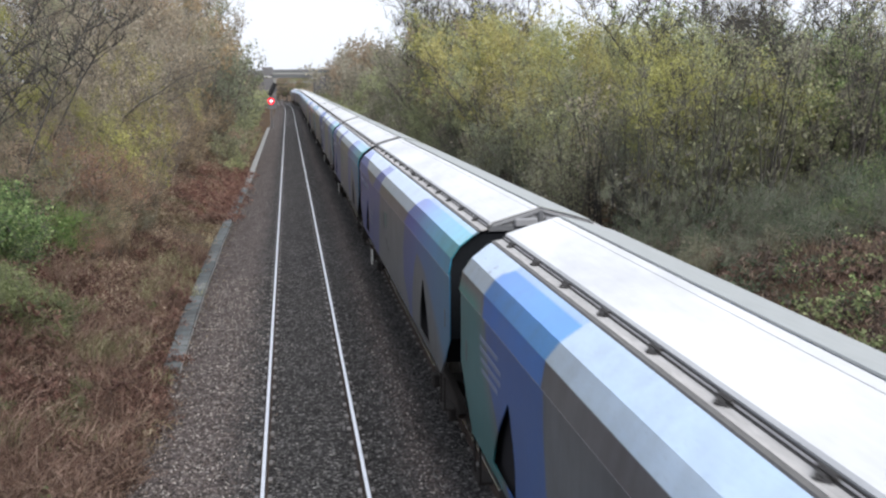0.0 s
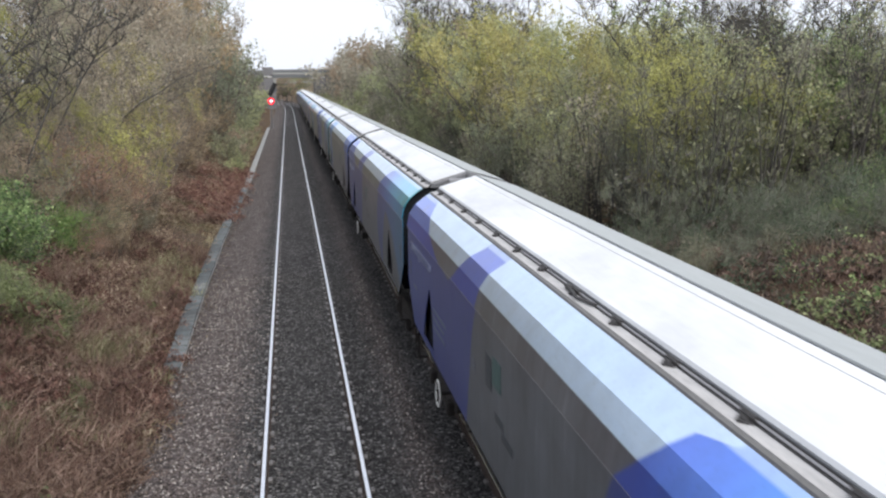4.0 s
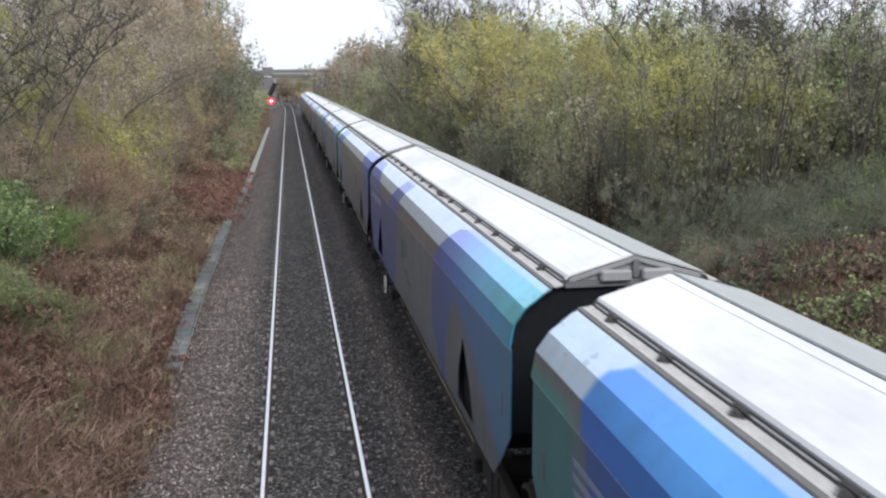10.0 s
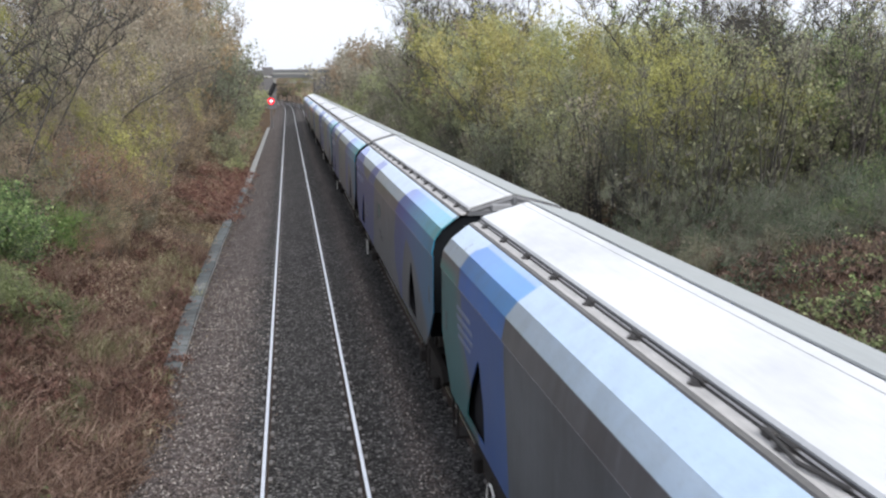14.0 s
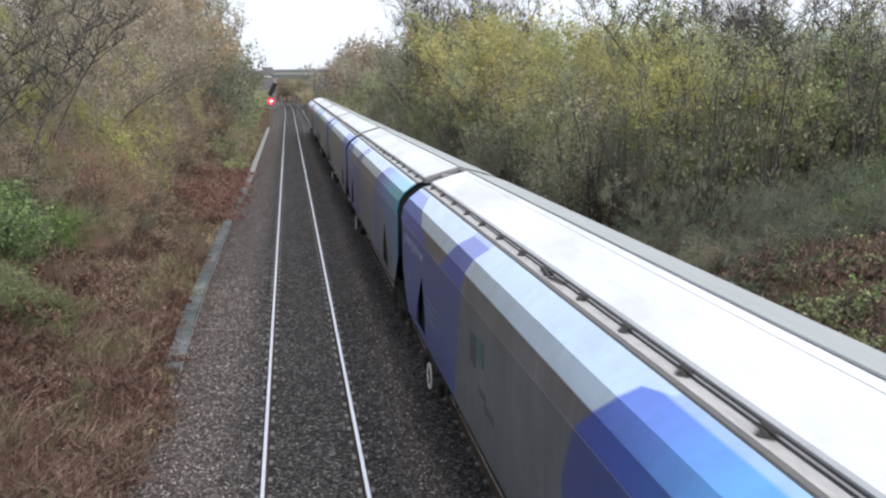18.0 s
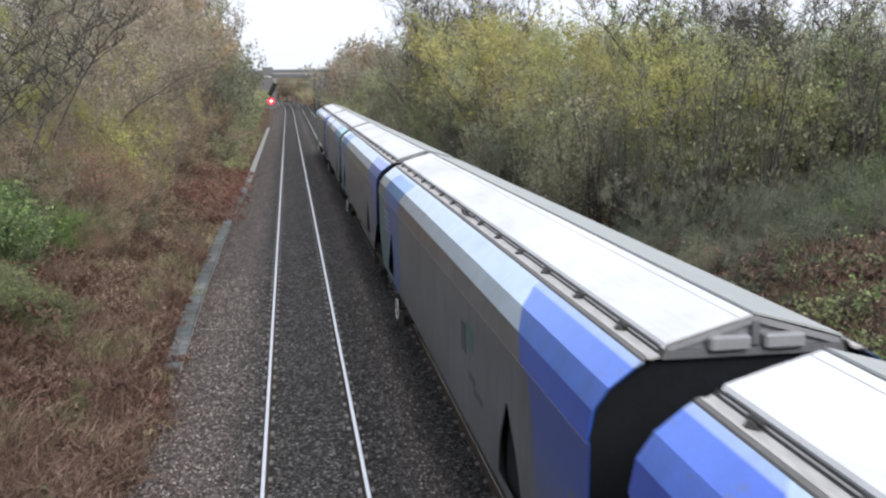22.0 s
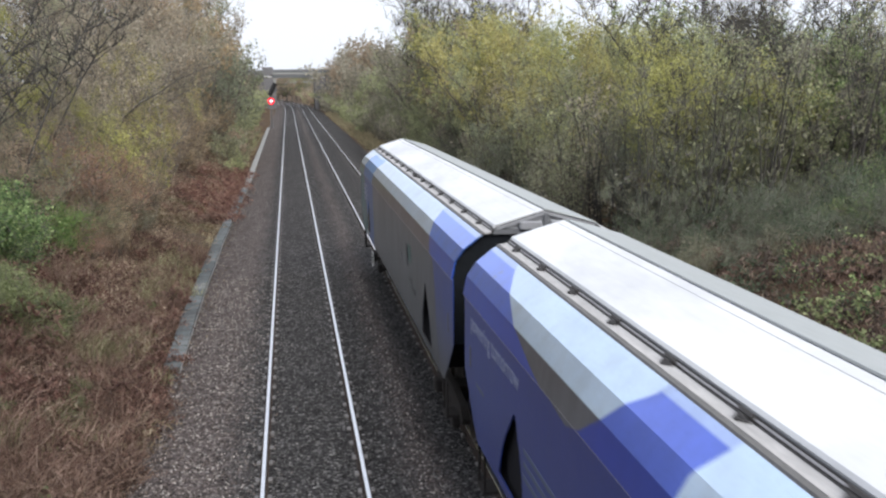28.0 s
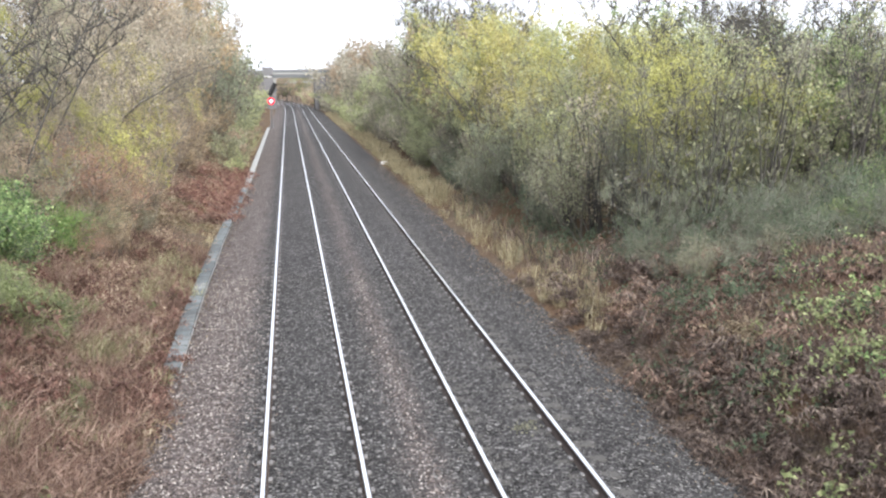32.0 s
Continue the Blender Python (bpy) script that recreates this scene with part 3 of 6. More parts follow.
def ballast_height(x):
    xs = (-3.05, -2.6, -1.75, -1.2, -0.62, 0, 0.62, 0.9, 1.25, 1.72, 2.2, 2.5, 2.8, 3.4, 4.0, 4.3, 4.9, 5.7, 6.5, 6.95)
    zs = (-0.46, -0.33, -0.2, -0.145, -0.155, -0.138, -0.155, -0.15, -0.15, -0.07, -0.15, -0.155, -0.165, -0.14, -0.165, -0.16, -0.2, -0.36, -0.52, -0.58)
    return np.interp(x, xs, zs)


def build_stones():
    """Loose top stones of the ballast, as rough lumps."""
    nr = np.random.default_rng(77)
    n = 60000
    x = nr.uniform(-3.0, 6.8, n)
    y = 9.5 + 20.5 * nr.uniform(0, 1, n) ** 1.3
    rails = np.array([-0.7525, 0.7525, TRACK2 - 0.7525, TRACK2 + 0.7525])
    free = np.abs(x[:, None] - rails).min(1) > 0.10
    x, y = x[free], y[free]
    pale = (x < -1.1 + nr.normal(0, 0.35, len(x))) | (np.abs(x - 1.72) < np.abs(nr.normal(0.12, 0.22, len(x))))
    octa = np.array([(1, 0, 0), (0, 1, 0), (-1, 0, 0), (0, -1, 0), (0, 0, 1), (0, 0, -1)], float)
    tri = np.array([(0, 1, 4), (1, 2, 4), (2, 3, 4), (3, 0, 4), (1, 0, 5), (0, 3, 5)])
    for name, label, keep, mt in (("loose_ballast", "loose dark grey stones between the rails", ~pale, STONE_DARK), ("loose_ballast", "loose pale brown stones on the shoulders", pale, STONE_PALE)):
        px, py = x[keep], y[keep]
        k = len(px)
        s = nr.uniform(0.011, 0.026, k)
        v = octa[None] * nr.uniform(0.65, 1.25, (k, 6, 1)) + nr.normal(0, 0.18, (k, 6, 3))
        a = nr.uniform(0, 2 * np.pi, k)
        c, d = np.cos(a)[:, None], np.sin(a)[:, None]
        v = np.stack([v[..., 0] * c - v[..., 1] * d, v[..., 0] * d + v[..., 1] * c, v[..., 2] * 0.8], -1) * s[:, None, None]
        v += np.stack([px, py, ballast_height(px) + s * 0.35], -1)[:, None]
        f = tri[None] + (np.arange(k) * 6)[:, None, None]
        tagged(arrays(name, v.reshape(-1, 3), f.reshape(-1, 3), [mt]), label, "ballast", kind="stuff")


RAIL_SECTION = [(-0.07, -0.159), (0.07, -0.159), (0.07, -0.147), (0.012, -0.128), (0.010, -0.052), (0.034, -0.036), (0.035, -0.008), (0.027, 0.0),
                (-0.027, 0.0), (-0.035, -0.008), (-0.034, -0.036), (-0.010, -0.052), (-0.012, -0.128), (-0.07, -0.147)]


def build_rail(x0, parent):
    ys = [-320, -100, 0] + [6 * i for i in range(1, 28)] + [168 + 6 * i for i in range(30)]
    k = len(RAIL_SECTION)
    vs = [(x0 + bend(y) + sx, y, sz) for y in ys for sx, sz in RAIL_SECTION]
    fs, mi = [], []
    for j in range(len(ys) - 1):
        for i in range(k):
            fs.append((j * k + i, j * k + (i + 1) % k, (j + 1) * k + (i + 1) % k, (j + 1) * k + i))
            mi.append(1 if 6 <= i <= 8 else 0)
    ob = raw("rail", vs, fs, (RUST, POLISHED), parent, "rusty steel rail with a bright worn head")
    for pl, q in zip(ob.data.polygons, mi):
        pl.material_index = q


def sleeper_mesh():
    bm = bmesh.new()
    box(bm, -1.25, 1.25, -0.13, 0.13, -0.36, -0.166, 0.02)
    return bm


def clip_mesh():
    """One spring clip on its shoulder."""
    bm = bmesh.new()
    box(bm, -0.034, 0.034, -0.07, 0.07, -0.17, -0.118, 0.014)
    return bm


def build_track(cx, lift, label):
    track = tagged(new("railway_track"), label, "railway track", "tracks")
    for s in (-1, 1):
        build_rail(cx + s * 0.7525, track)
    first = part("sleeper", sleeper_mesh(), SLEEPER)
    clip = part("rail_clip", clip_mesh(), CLIP)
    smesh, cmesh = first.data, clip.data
    bpy.data.objects.remove(first)
    bpy.data.objects.remove(clip)
    rng = random.Random(int(cx * 10) + 3)
    for i in range(200):
        y = 3.0 + 0.65 * i
        sl = new("sleeper", smesh)
        sl.parent = track
        sl.matrix_basis = pose(cx + bend(y), y, lift + rng.uniform(-0.004, 0.004), 0, 0, rng.uniform(-0.5, 0.5))
        if i < 130:
            for s in (-0.845, -0.66, 0.66, 0.845):
                c = new("rail_clip", cmesh)
                c.parent = sl
                c.matrix_basis = pose(s, 0, 0)
    bm = bmesh.new()
    for i in range(200, 490):
        y = 3.0 + 0.65 * i
        box(bm, cx + bend(y) - 1.25, cx + bend(y) + 1.25, y - 0.13, y + 0.13, -0.36, -0.166)
    tagged(part("sleeper_rest", bm, SLEEPER, track), kind="stuff")


def build_trough():
    """Concrete cable trough beside the line, lid after lid."""
    tr = tagged(new("cable_trough"), "grey concrete cable trough with loose lids beside the ballast", "cable trough")
    line = lambda q: float(np.interp(q, (20, 26, 38, 50, 62, 130), (-2.87, -2.99, -3.05, -2.95, -2.80, -2.90)))
    bm = bmesh.new()
    for i in range(123):
        y, c = 21.1 + 0.9 * i, line(21.1 + 0.9 * i)
        for d in (-0.18, 0.13):
            box(bm, c + d, c + d + 0.05, y - 0.45, y + 0.45, -0.55, -0.30)
    part("channel", bm, TROUGH, tr)
    bm = bmesh.new()
    box(bm, -0.185, 0.185, -0.428, 0.428, -0.03, 0.03, 0.012)
    lid = part("lid", bm, TROUGH)
    me = lid.data
    bpy.data.objects.remove(lid)
    pale = me.copy()
    pale.materials.clear()
    pale.materials.append(CONCRETE)
    rng = random.Random(5)
    for i in range(123):
        y = 21.1 + 0.9 * i
        o = new("lid", me if y < 56 else pale)
        o.parent = tr
        o.matrix_basis = pose(line(y) + rng.uniform(-0.015, 0.015), y, -0.265 + rng.uniform(-0.01, 0.01), rng.uniform(-0.7, 0.7), rng.uniform(-2.2, 2.2), rng.uniform(-1.2, 1.2))
    pipe = tagged(new("lineside_cable"), "thin pale cable lying along the concrete trough", "cable")
    bm = bmesh.new()
    y = 20.4
    while y < 62:
        x = lambda q: line(q) + 0.21 + 0.012 * math.sin(q * 0.8)
        rod(bm, (x(y), y, -0.285), (x(y + 0.9), y + 0.9, -0.285), 0.011, sides=6)
        y += 0.9
    part("sheath", bm, CONCRETE, pipe)


# ---- the hopper wagons ----------------------------------------------------------------
# the folds of the shoulder, from the seam over two flat faces to the rolled edge below the roof channel
SHOULDER = [(-1.378, 3.03), (-1.33, 3.28), (-1.208, 3.452), (-0.985, 3.622), (-0.935, 3.647)]
TRI_APEX, TRI_IN, TRI_OUT = 2.88, 3.27, 2.13      # the bowed triangular openings, from each end


def text_part(words, size, mat, parent, m, label=""):
    cu = bpy.data.curves.new("lettering", "FONT")
    cu.body = words
    cu.size = size
    cu.extrude = 0.002
    tmp = bpy.data.objects.new("lettering", cu)
    scene.collection.objects.link(tmp)
    me = bpy.data.meshes.new_from_object(tmp.evaluated_get(bpy.context.evaluated_depsgraph_get()))
    bpy.data.objects.remove(tmp)
    me.materials.clear()
    me.materials.append(mat)
    ob = new("lettering", me)
    ob.parent = parent
    ob.matrix_basis = m
    if label:
        tagged(ob, label)
    return ob


def side_sheet(sx):
    """One side sheet with its raked lower corners and a bowed triangular opening near each end."""
    bm = bmesh.new()
    top, low, sill, H = 3.025, 1.30, 1.42, HALF
    apex = 2.37
    made = {}

    def at(y, z):
        if (y, z) not in made:
            made[(y, z)] = bm.verts.new((sx * 1.36, y, z))
        return made[(y, z)]
    steps = (0.2, 0.4, 0.6, 0.8, 1.0)
    outer = [(TRI_APEX - (TRI_APEX - TRI_OUT) * (k + 0.16 * math.sin(math.pi * k)), apex - (apex - sill) * k) for k in steps]
    inner = [(TRI_APEX + (TRI_IN - TRI_APEX) * (k + 0.30 * math.sin(math.pi * k)), apex - (apex - sill) * k) for k in steps]
    tip = [(TRI_APEX - 0.035, apex), (TRI_APEX + 0.035, apex)]
    fs = []
    for e in (-1, 1):
        q = lambda d: e * (H - d)
        for o in ([(0, 2.05), (0, top), (TRI_OUT, top), (TRI_OUT, sill), (TRI_OUT, low), (0.85, low), (0.45, 1.62)],
                  [(TRI_OUT, sill), (TRI_OUT, top), (TRI_APEX, top), tip[0]] + outer[:-1],
                  [tip[0], (TRI_APEX, top), tip[1]],
                  [tip[1], (TRI_APEX, top), (TRI_IN, top), (TRI_IN, sill)] + inner[-2::-1],
                  [(TRI_OUT, low), (TRI_OUT, sill), (TRI_IN, sill), (TRI_IN, low)],
                  [(TRI_IN, low), (TRI_IN, sill), (TRI_IN, top), (H, top), (H, low)]):
            fs.append(bm.faces.new([at(q(d), z) for d, z in o]))
    up = bmesh.ops.extrude_face_region(bm, geom=fs)
    for v in up["geom"]:
        if isinstance(v, bmesh.types.BMVert):
            v.co.x = sx * 1.375
    bmesh.ops.triangulate(bm, faces=[f for f in bm.faces if len(f.verts) > 4])
    return bm


def wheelset(parent, y):
    ws = bmesh.new()
    rod(ws, (-0.76, 0, 0), (0.76, 0, 0), 0.075, sides=8)
    ob = part("axle", ws, UNDER, parent)
    ob.matrix_basis = pose(0, y, 0.42)
    for s in (-1, 1):
        bm = bmesh.new()
        prof = [(0.0, 0.10), (0.0, 0.455), (0.03, 0.455), (0.036, 0.425), (0.13, 0.415), (0.135, 0.35), (0.07, 0.33), (0.06, 0.16), (0.12, 0.12), (0.12, 0.0)]
        rings = []
        for dx, r in [(0.0, 0.0)] + prof:
            rings.append([bm.verts.new((s * (0.68 + dx), r * math.cos(k), r * math.sin(k))) for k in (2 * math.pi * i / 20 for i in range(20))])
        for a, c in zip(rings, rings[1:]):
            for i in range(20):
                bm.faces.new((a[i], a[(i + 1) % 20], c[(i + 1) % 20], c[i]))
        bmesh.ops.remove_doubles(bm, verts=bm.verts, dist=0.0005)
        part("wheel", bm, WHEEL, ob)


def bogie(parent, yc):
    bm = bmesh.new()
    for s in (-1, 1):
        slab(bm, [(-1.35, 0.55), (-1.1, 0.72), (-0.4, 0.78), (0.4, 0.78), (1.1, 0.72), (1.35, 0.55), (1.2, 0.42), (0.55, 0.36), (0.4, 0.22), (-0.4, 0.22), (-0.55, 0.36), (-1.2, 0.42)], s * 0.93, s * 1.05)
    box(bm, -0.95, 0.95, -0.25, 0.25, 0.45, 0.75, 0.03)
    ob = part("bogie", bm, UNDER, parent)
    ob.matrix_basis = pose(0, yc, 0)
    for y in (-0.9, 0.9):
        wheelset(ob, y)
        for s in (-1, 1):
            bm = bmesh.new()
            box(bm, s * 1.03, s * 1.17, y - 0.13, y + 0.13, 0.31, 0.55, 0.03)
            part("axlebox", bm, UNDER, ob)
    for s in (-1, 1):
        bm = bmesh.new()
        for k in (-0.14, 0.14):
            for i in range(5):
                ring(bm, (s * 0.99, k, 0.3 + i * 0.055), (0, 0, 1), 0.07, 0.016, 10, 5)
        part("spring", bm, UNDER, ob)


def build_wagon(kind):
    violet = kind == "purple"
    paint = LIVERY_VIOLET if violet else LIVERY_BLUE
    label = ("covered hopper wagon, silver-grey with violet and teal ends" if violet else "covered hopper wagon, silver-grey with blue and green ends")
    w = thing("hopper_wagon", label, "rail wagon", "wagons of the freight train")
    H = HALF
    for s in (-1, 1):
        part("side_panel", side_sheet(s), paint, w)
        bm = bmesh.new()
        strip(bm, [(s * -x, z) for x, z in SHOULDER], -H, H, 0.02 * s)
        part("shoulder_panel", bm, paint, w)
        bm = bmesh.new()
        box(bm, s * 1.376, s * 1.390, -H + 0.02, H - 0.02, 3.018, 3.032)
        part("seam_strip", bm, PALE_EDGE, w, "thin bright seam along the side")
        bm = bmesh.new()
        strip(bm, [(s * 0.937, 3.640), (s * 0.928, 3.672), (s * 0.910, 3.680)], -H + 0.01, H - 0.01, 0.02 * s)
        part("roof_edge_lip", bm, LIP, w)
        bm = bmesh.new()
        strip(bm, [(s * 0.910, 3.677), (s * 0.865, 3.674), (s * 0.806, 3.690)], -H + 0.01, H - 0.01, 0.02 * s)
        part("roof_walkway", bm, GUTTER, w, "dusty brown-grey roof edge channel")
        # dark colour stands for the rod's shadow beside the cover
        bm = bmesh.new()
        strip(bm, [(s * 0.806, 3.687), (s * 0.785, 3.705), (s * 0.764, 3.738)], -H + 0.012, H - 0.012, 0.02 * s)
        part("roof_channel", bm, DARK_FITTING, w, "channel strip painted dark for the hinge rod's shade")
        for i in range(14):
            y = H - 0.62 - 1.24 * i
            bm = bmesh.new()
            box(bm, s * 0.768, s * 0.845, y - 0.05, y + 0.05, 3.682, 3.738, 0.015)
            rod(bm, (s * 0.800, y - 0.10, 3.742), (s * 0.800, y + 0.10, 3.742), 0.022, sides=6)
            rod(bm, (s * 0.805, y + 0.07, 3.735), (s * 0.872, y + 0.02, 3.705), 0.016, 0.013, sides=6)
            rod(bm, (s * 0.872, y + 0.02, 3.705), (s * 0.815, y - 0.09, 3.712), 0.013, sides=6)
            part("hinge", bm, DARK_FITTING, w)
        bm = bmesh.new()
        rod(bm, (s * 0.772, -H + 0.1, 3.756), (s * 0.772, H - 0.1, 3.756), 0.011, sides=6)
        part("hinge_rod", bm, DARK_GREY, w)
        bm = bmesh.new()
        rod(bm, (s * 0.795, -H + 0.1, 3.734), (s * 0.795, H - 0.1, 3.734), 0.009, sides=6)
        part("operating_rod", bm, TUBE, w)
        bm = bmesh.new()
        rod(bm, (s * 0.80, -1.15, 3.735), (s * 0.87, -0.72, 3.72), 0.016, sides=6)
        rod(bm, (s * 0.87, -0.72, 3.72), (s * 0.83, -0.30, 3.745), 0.014, sides=6)
        box(bm, s * 0.79, s * 0.85, -0.36, -0.24, 3.70, 3.76, 0.01)
        part("cover_lever", bm, DARK_FITTING, w, "cranked cover locking lever")
        bm = bmesh.new()
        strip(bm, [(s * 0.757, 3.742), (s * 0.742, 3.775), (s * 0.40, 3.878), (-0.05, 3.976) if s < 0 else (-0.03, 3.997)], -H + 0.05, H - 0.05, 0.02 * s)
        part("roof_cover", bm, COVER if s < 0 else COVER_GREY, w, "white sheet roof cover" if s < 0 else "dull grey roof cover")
    bm = bmesh.new()
    strip(bm, [(-0.128, 3.958), (-0.115, 3.974), (-0.05, 3.992), (-0.032, 3.990)], -H + 0.05, H - 0.05, 0.012)
    part("ridge_joint", bm, COVER, w, "white capping strip along the ridge")
    bm = bmesh.new()
    rod(bm, (-0.142, -H + 0.06, 3.960), (-0.142, H - 0.06, 3.960), 0.013, sides=6)
    part("ridge_cable", bm, GREY_FITTING, w)
    for s in (-1, 1):
        for y, half in ((-H + 1.35, 0.02), (-3.9, 0.03), (0.15, 0.03), (0.6, 0.022), (4.4, 0.025), (H - 2.6, 0.022)):
            bm = bmesh.new()
            strip(bm, [(s * 0.748, 3.784), (s * 0.40, 3.886), (s * 0.14, 3.96)], y - half, y + half, 0.004 * s)
            part("cover_seam", bm, SEAM, w)
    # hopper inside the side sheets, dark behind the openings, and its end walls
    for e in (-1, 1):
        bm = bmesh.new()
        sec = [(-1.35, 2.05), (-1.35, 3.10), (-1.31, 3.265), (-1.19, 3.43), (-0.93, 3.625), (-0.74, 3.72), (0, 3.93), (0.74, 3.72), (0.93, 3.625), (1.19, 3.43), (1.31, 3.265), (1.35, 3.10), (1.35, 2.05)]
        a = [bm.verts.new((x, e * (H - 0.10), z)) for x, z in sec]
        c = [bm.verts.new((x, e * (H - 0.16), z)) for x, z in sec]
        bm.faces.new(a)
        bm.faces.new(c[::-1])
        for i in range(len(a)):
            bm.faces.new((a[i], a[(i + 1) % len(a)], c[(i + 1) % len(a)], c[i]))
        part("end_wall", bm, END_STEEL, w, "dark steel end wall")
        for x in (-0.9, -0.45, 0.45, 0.9):
            bm = bmesh.new()
            box(bm, x - 0.05, x + 0.05, e * (H - 0.10) - 0.04, e * (H - 0.10) + 0.04, 1.2, 2.1)
            part("end_stanchion", bm, END_STEEL, w)
        bm = bmesh.new()
        strip(bm, [(-0.74, 3.762), (0, 3.978), (0.74, 3.762)], e * (H - 0.045), e * (H - 0.09), 0.05)
        part("roof_end_flashing", bm, GREY_FITTING, w)
        bm = bmesh.new()
        slab(bm, [(e * (H - 0.04), 3.66), (e * (H - 0.04), 3.73), (e * (H - 0.085), 3.73), (e * (H - 0.085), 3.66)], -0.78, 0.78)
        part("roof_end_rail", bm, DARK_GREY, w)
        bm = bmesh.new()
        rim = [(-0.715, 3.70), (-0.715, 3.752), (0, 3.966), (0.715, 3.752), (0.715, 3.70)]
        sides = [[bm.verts.new((x, e * (H - d), z)) for x, z in rim] for d in (0.088, 0.125)]
        for f in sides:
            bm.faces.new(f)
        for i in range(5):
            bm.faces.new((sides[0][i], sides[0][(i + 1) % 5], sides[1][(i + 1) % 5], sides[1][i]))
        part("roof_end_panel", bm, GREY_FITTING, w, "grey gable panel under the roof end")
        bm = bmesh.new()
        box(bm, -0.035, 0.035, e * (H - 0.088), e * (H - 0.03), 3.74, 3.95, 0.01)
        part("roof_end_post", bm, DARK_GREY, w)
        for x0, x1 in ((-0.40, -0.06), (0.06, 0.40)):
            bm = bmesh.new()
            box(bm, x0, x1, e * (H - 0.09), e * (H + 0.02), 3.715, 3.84, 0.02)
            part("cover_actuator", bm, GREY_FITTING, w, "grey painted box at the roof end")
        bm = bmesh.new()
        rod(bm, (0, e * (H - 0.3), 1.02), (0, e * (H + 0.40), 1.02), 0.07, sides=8)
        box(bm, -0.11, 0.11, e * (H + 0.38), e * (H + 0.474), 0.88, 1.16, 0.03)
        part("coupler", bm, UNDER, w)
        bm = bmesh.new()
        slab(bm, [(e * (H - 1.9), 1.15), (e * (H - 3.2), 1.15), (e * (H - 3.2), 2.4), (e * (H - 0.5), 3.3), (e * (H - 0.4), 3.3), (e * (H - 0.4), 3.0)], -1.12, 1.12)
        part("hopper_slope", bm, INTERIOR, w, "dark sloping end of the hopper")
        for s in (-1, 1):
            # added plate, coloured as the shade inside the opening
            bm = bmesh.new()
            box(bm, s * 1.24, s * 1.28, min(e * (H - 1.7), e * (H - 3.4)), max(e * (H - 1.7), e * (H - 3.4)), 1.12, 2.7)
            part("opening_back", bm, INTERIOR, w, "added dark plate for the shade in the triangular opening")
        bogie(w, e * (H - 2.35))
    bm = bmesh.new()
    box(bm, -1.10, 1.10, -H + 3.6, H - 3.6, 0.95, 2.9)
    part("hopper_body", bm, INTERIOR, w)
    bm = bmesh.new()
    box(bm, -0.45, 0.45, -H + 0.35, H - 0.35, 0.80, 1.14, 0.03)
    part("centre_sill", bm, UNDER, w)
    for y in (-2.6, 0.0, 2.6):
        bm = bmesh.new()
        vs0 = [bm.verts.new((x, y + q, 1.0)) for x, q in ((-1.1, -1.1), (1.1, -1.1), (1.1, 1.1), (-1.1, 1.1))]
        vs1 = [bm.verts.new((x, y + q, 0.38)) for x, q in ((-0.6, -0.45), (0.6, -0.45), (0.6, 0.45), (-0.6, 0.45))]
        bm.faces.new(vs0)
        bm.faces.new(vs1)
        for i in range(4):
            bm.faces.new((vs0[i], vs0[(i + 1) % 4], vs1[(i + 1) % 4], vs1[i]))
        part("discharge_chute", bm, UNDER, w)
    for s in (-1, 1):
        bm = bmesh.new()
        ring(bm, (s * 1.33, H - 3.45, 0.76), (1, 0, 0), 0.215, 0.017, 20, 6)
        hand = part("brake_wheel", bm, WHITE_PAINT, w, "white-painted brake hand wheel")
        bm = bmesh.new()
        for k in (0, 60, 120):
            cx, sz = 0.21 * math.cos(radians(k)), 0.21 * math.sin(radians(k))
            rod(bm, (s * 1.33, H - 3.45 - cx, 0.76 - sz), (s * 1.33, H - 3.45 + cx, 0.76 + sz), 0.009, sides=5)
        rod(bm, (s * 1.0, H - 3.45, 0.76), (s * 1.34, H - 3.45, 0.76), 0.03, sides=6)
        part("spokes", bm, UNDER, hand)
        for y in (-H + 0.95, H - 0.95):
            bm = bmesh.new()
            box(bm, s * 1.16, s * 1.36, y - 0.2, y + 0.2, 0.70, 0.74)
            rod(bm, (s * 1.33, y - 0.18, 0.72), (s * 1.33, y - 0.18, 1.25), 0.018, sides=5)
            rod(bm, (s * 1.33, y + 0.18, 0.72), (s * 1.33, y + 0.18, 1.25), 0.018, sides=5)
            part("step", bm, UNDER, w)
        # lettering: the side faces -x or +x, read from outside
        turn = Euler((radians(90), 0, radians(90 * s))).to_matrix().to_4x4()

        def on_side(u_rear, z):
            return Matrix.Translation((s * 1.378, H - u_rear, z)) @ turn
        if violet:
            start = 0.45 if s < 0 else 3.2
            text_part("powering tomorrow", 0.315, LETTER, w, on_side(start, 2.68), "pale slogan lettering")
        bars = [(3.3, 2.12, 1.3), (3.3, 1.98, 1.1), (3.3, 1.84, 1.2), (0.8, 2.02, 0.5)] if violet else [(1.35, 2.70, 1.0), (1.35, 2.57, 1.15), (1.4, 2.44, 1.1), (1.45, 2.31, 0.9)]
        for u, z, long in bars:
            bm = bmesh.new()
            box(bm, s * 1.3755, s * 1.379, H - u - long, H - u, z, z + 0.055)
            part("lettering_bar", bm, LETTER_FAINT if violet else LETTER_SOFT, w)
        for u in (0.42, 2 * H - 0.42):
            bm = bmesh.new()
            box(bm, s * 1.3755, s * 1.381, H - u - 0.05, H - u + 0.05, 2.16, 2.44, 0.002)
            part("label_plate", bm, DARK_GREY, w, "small grey label plate")
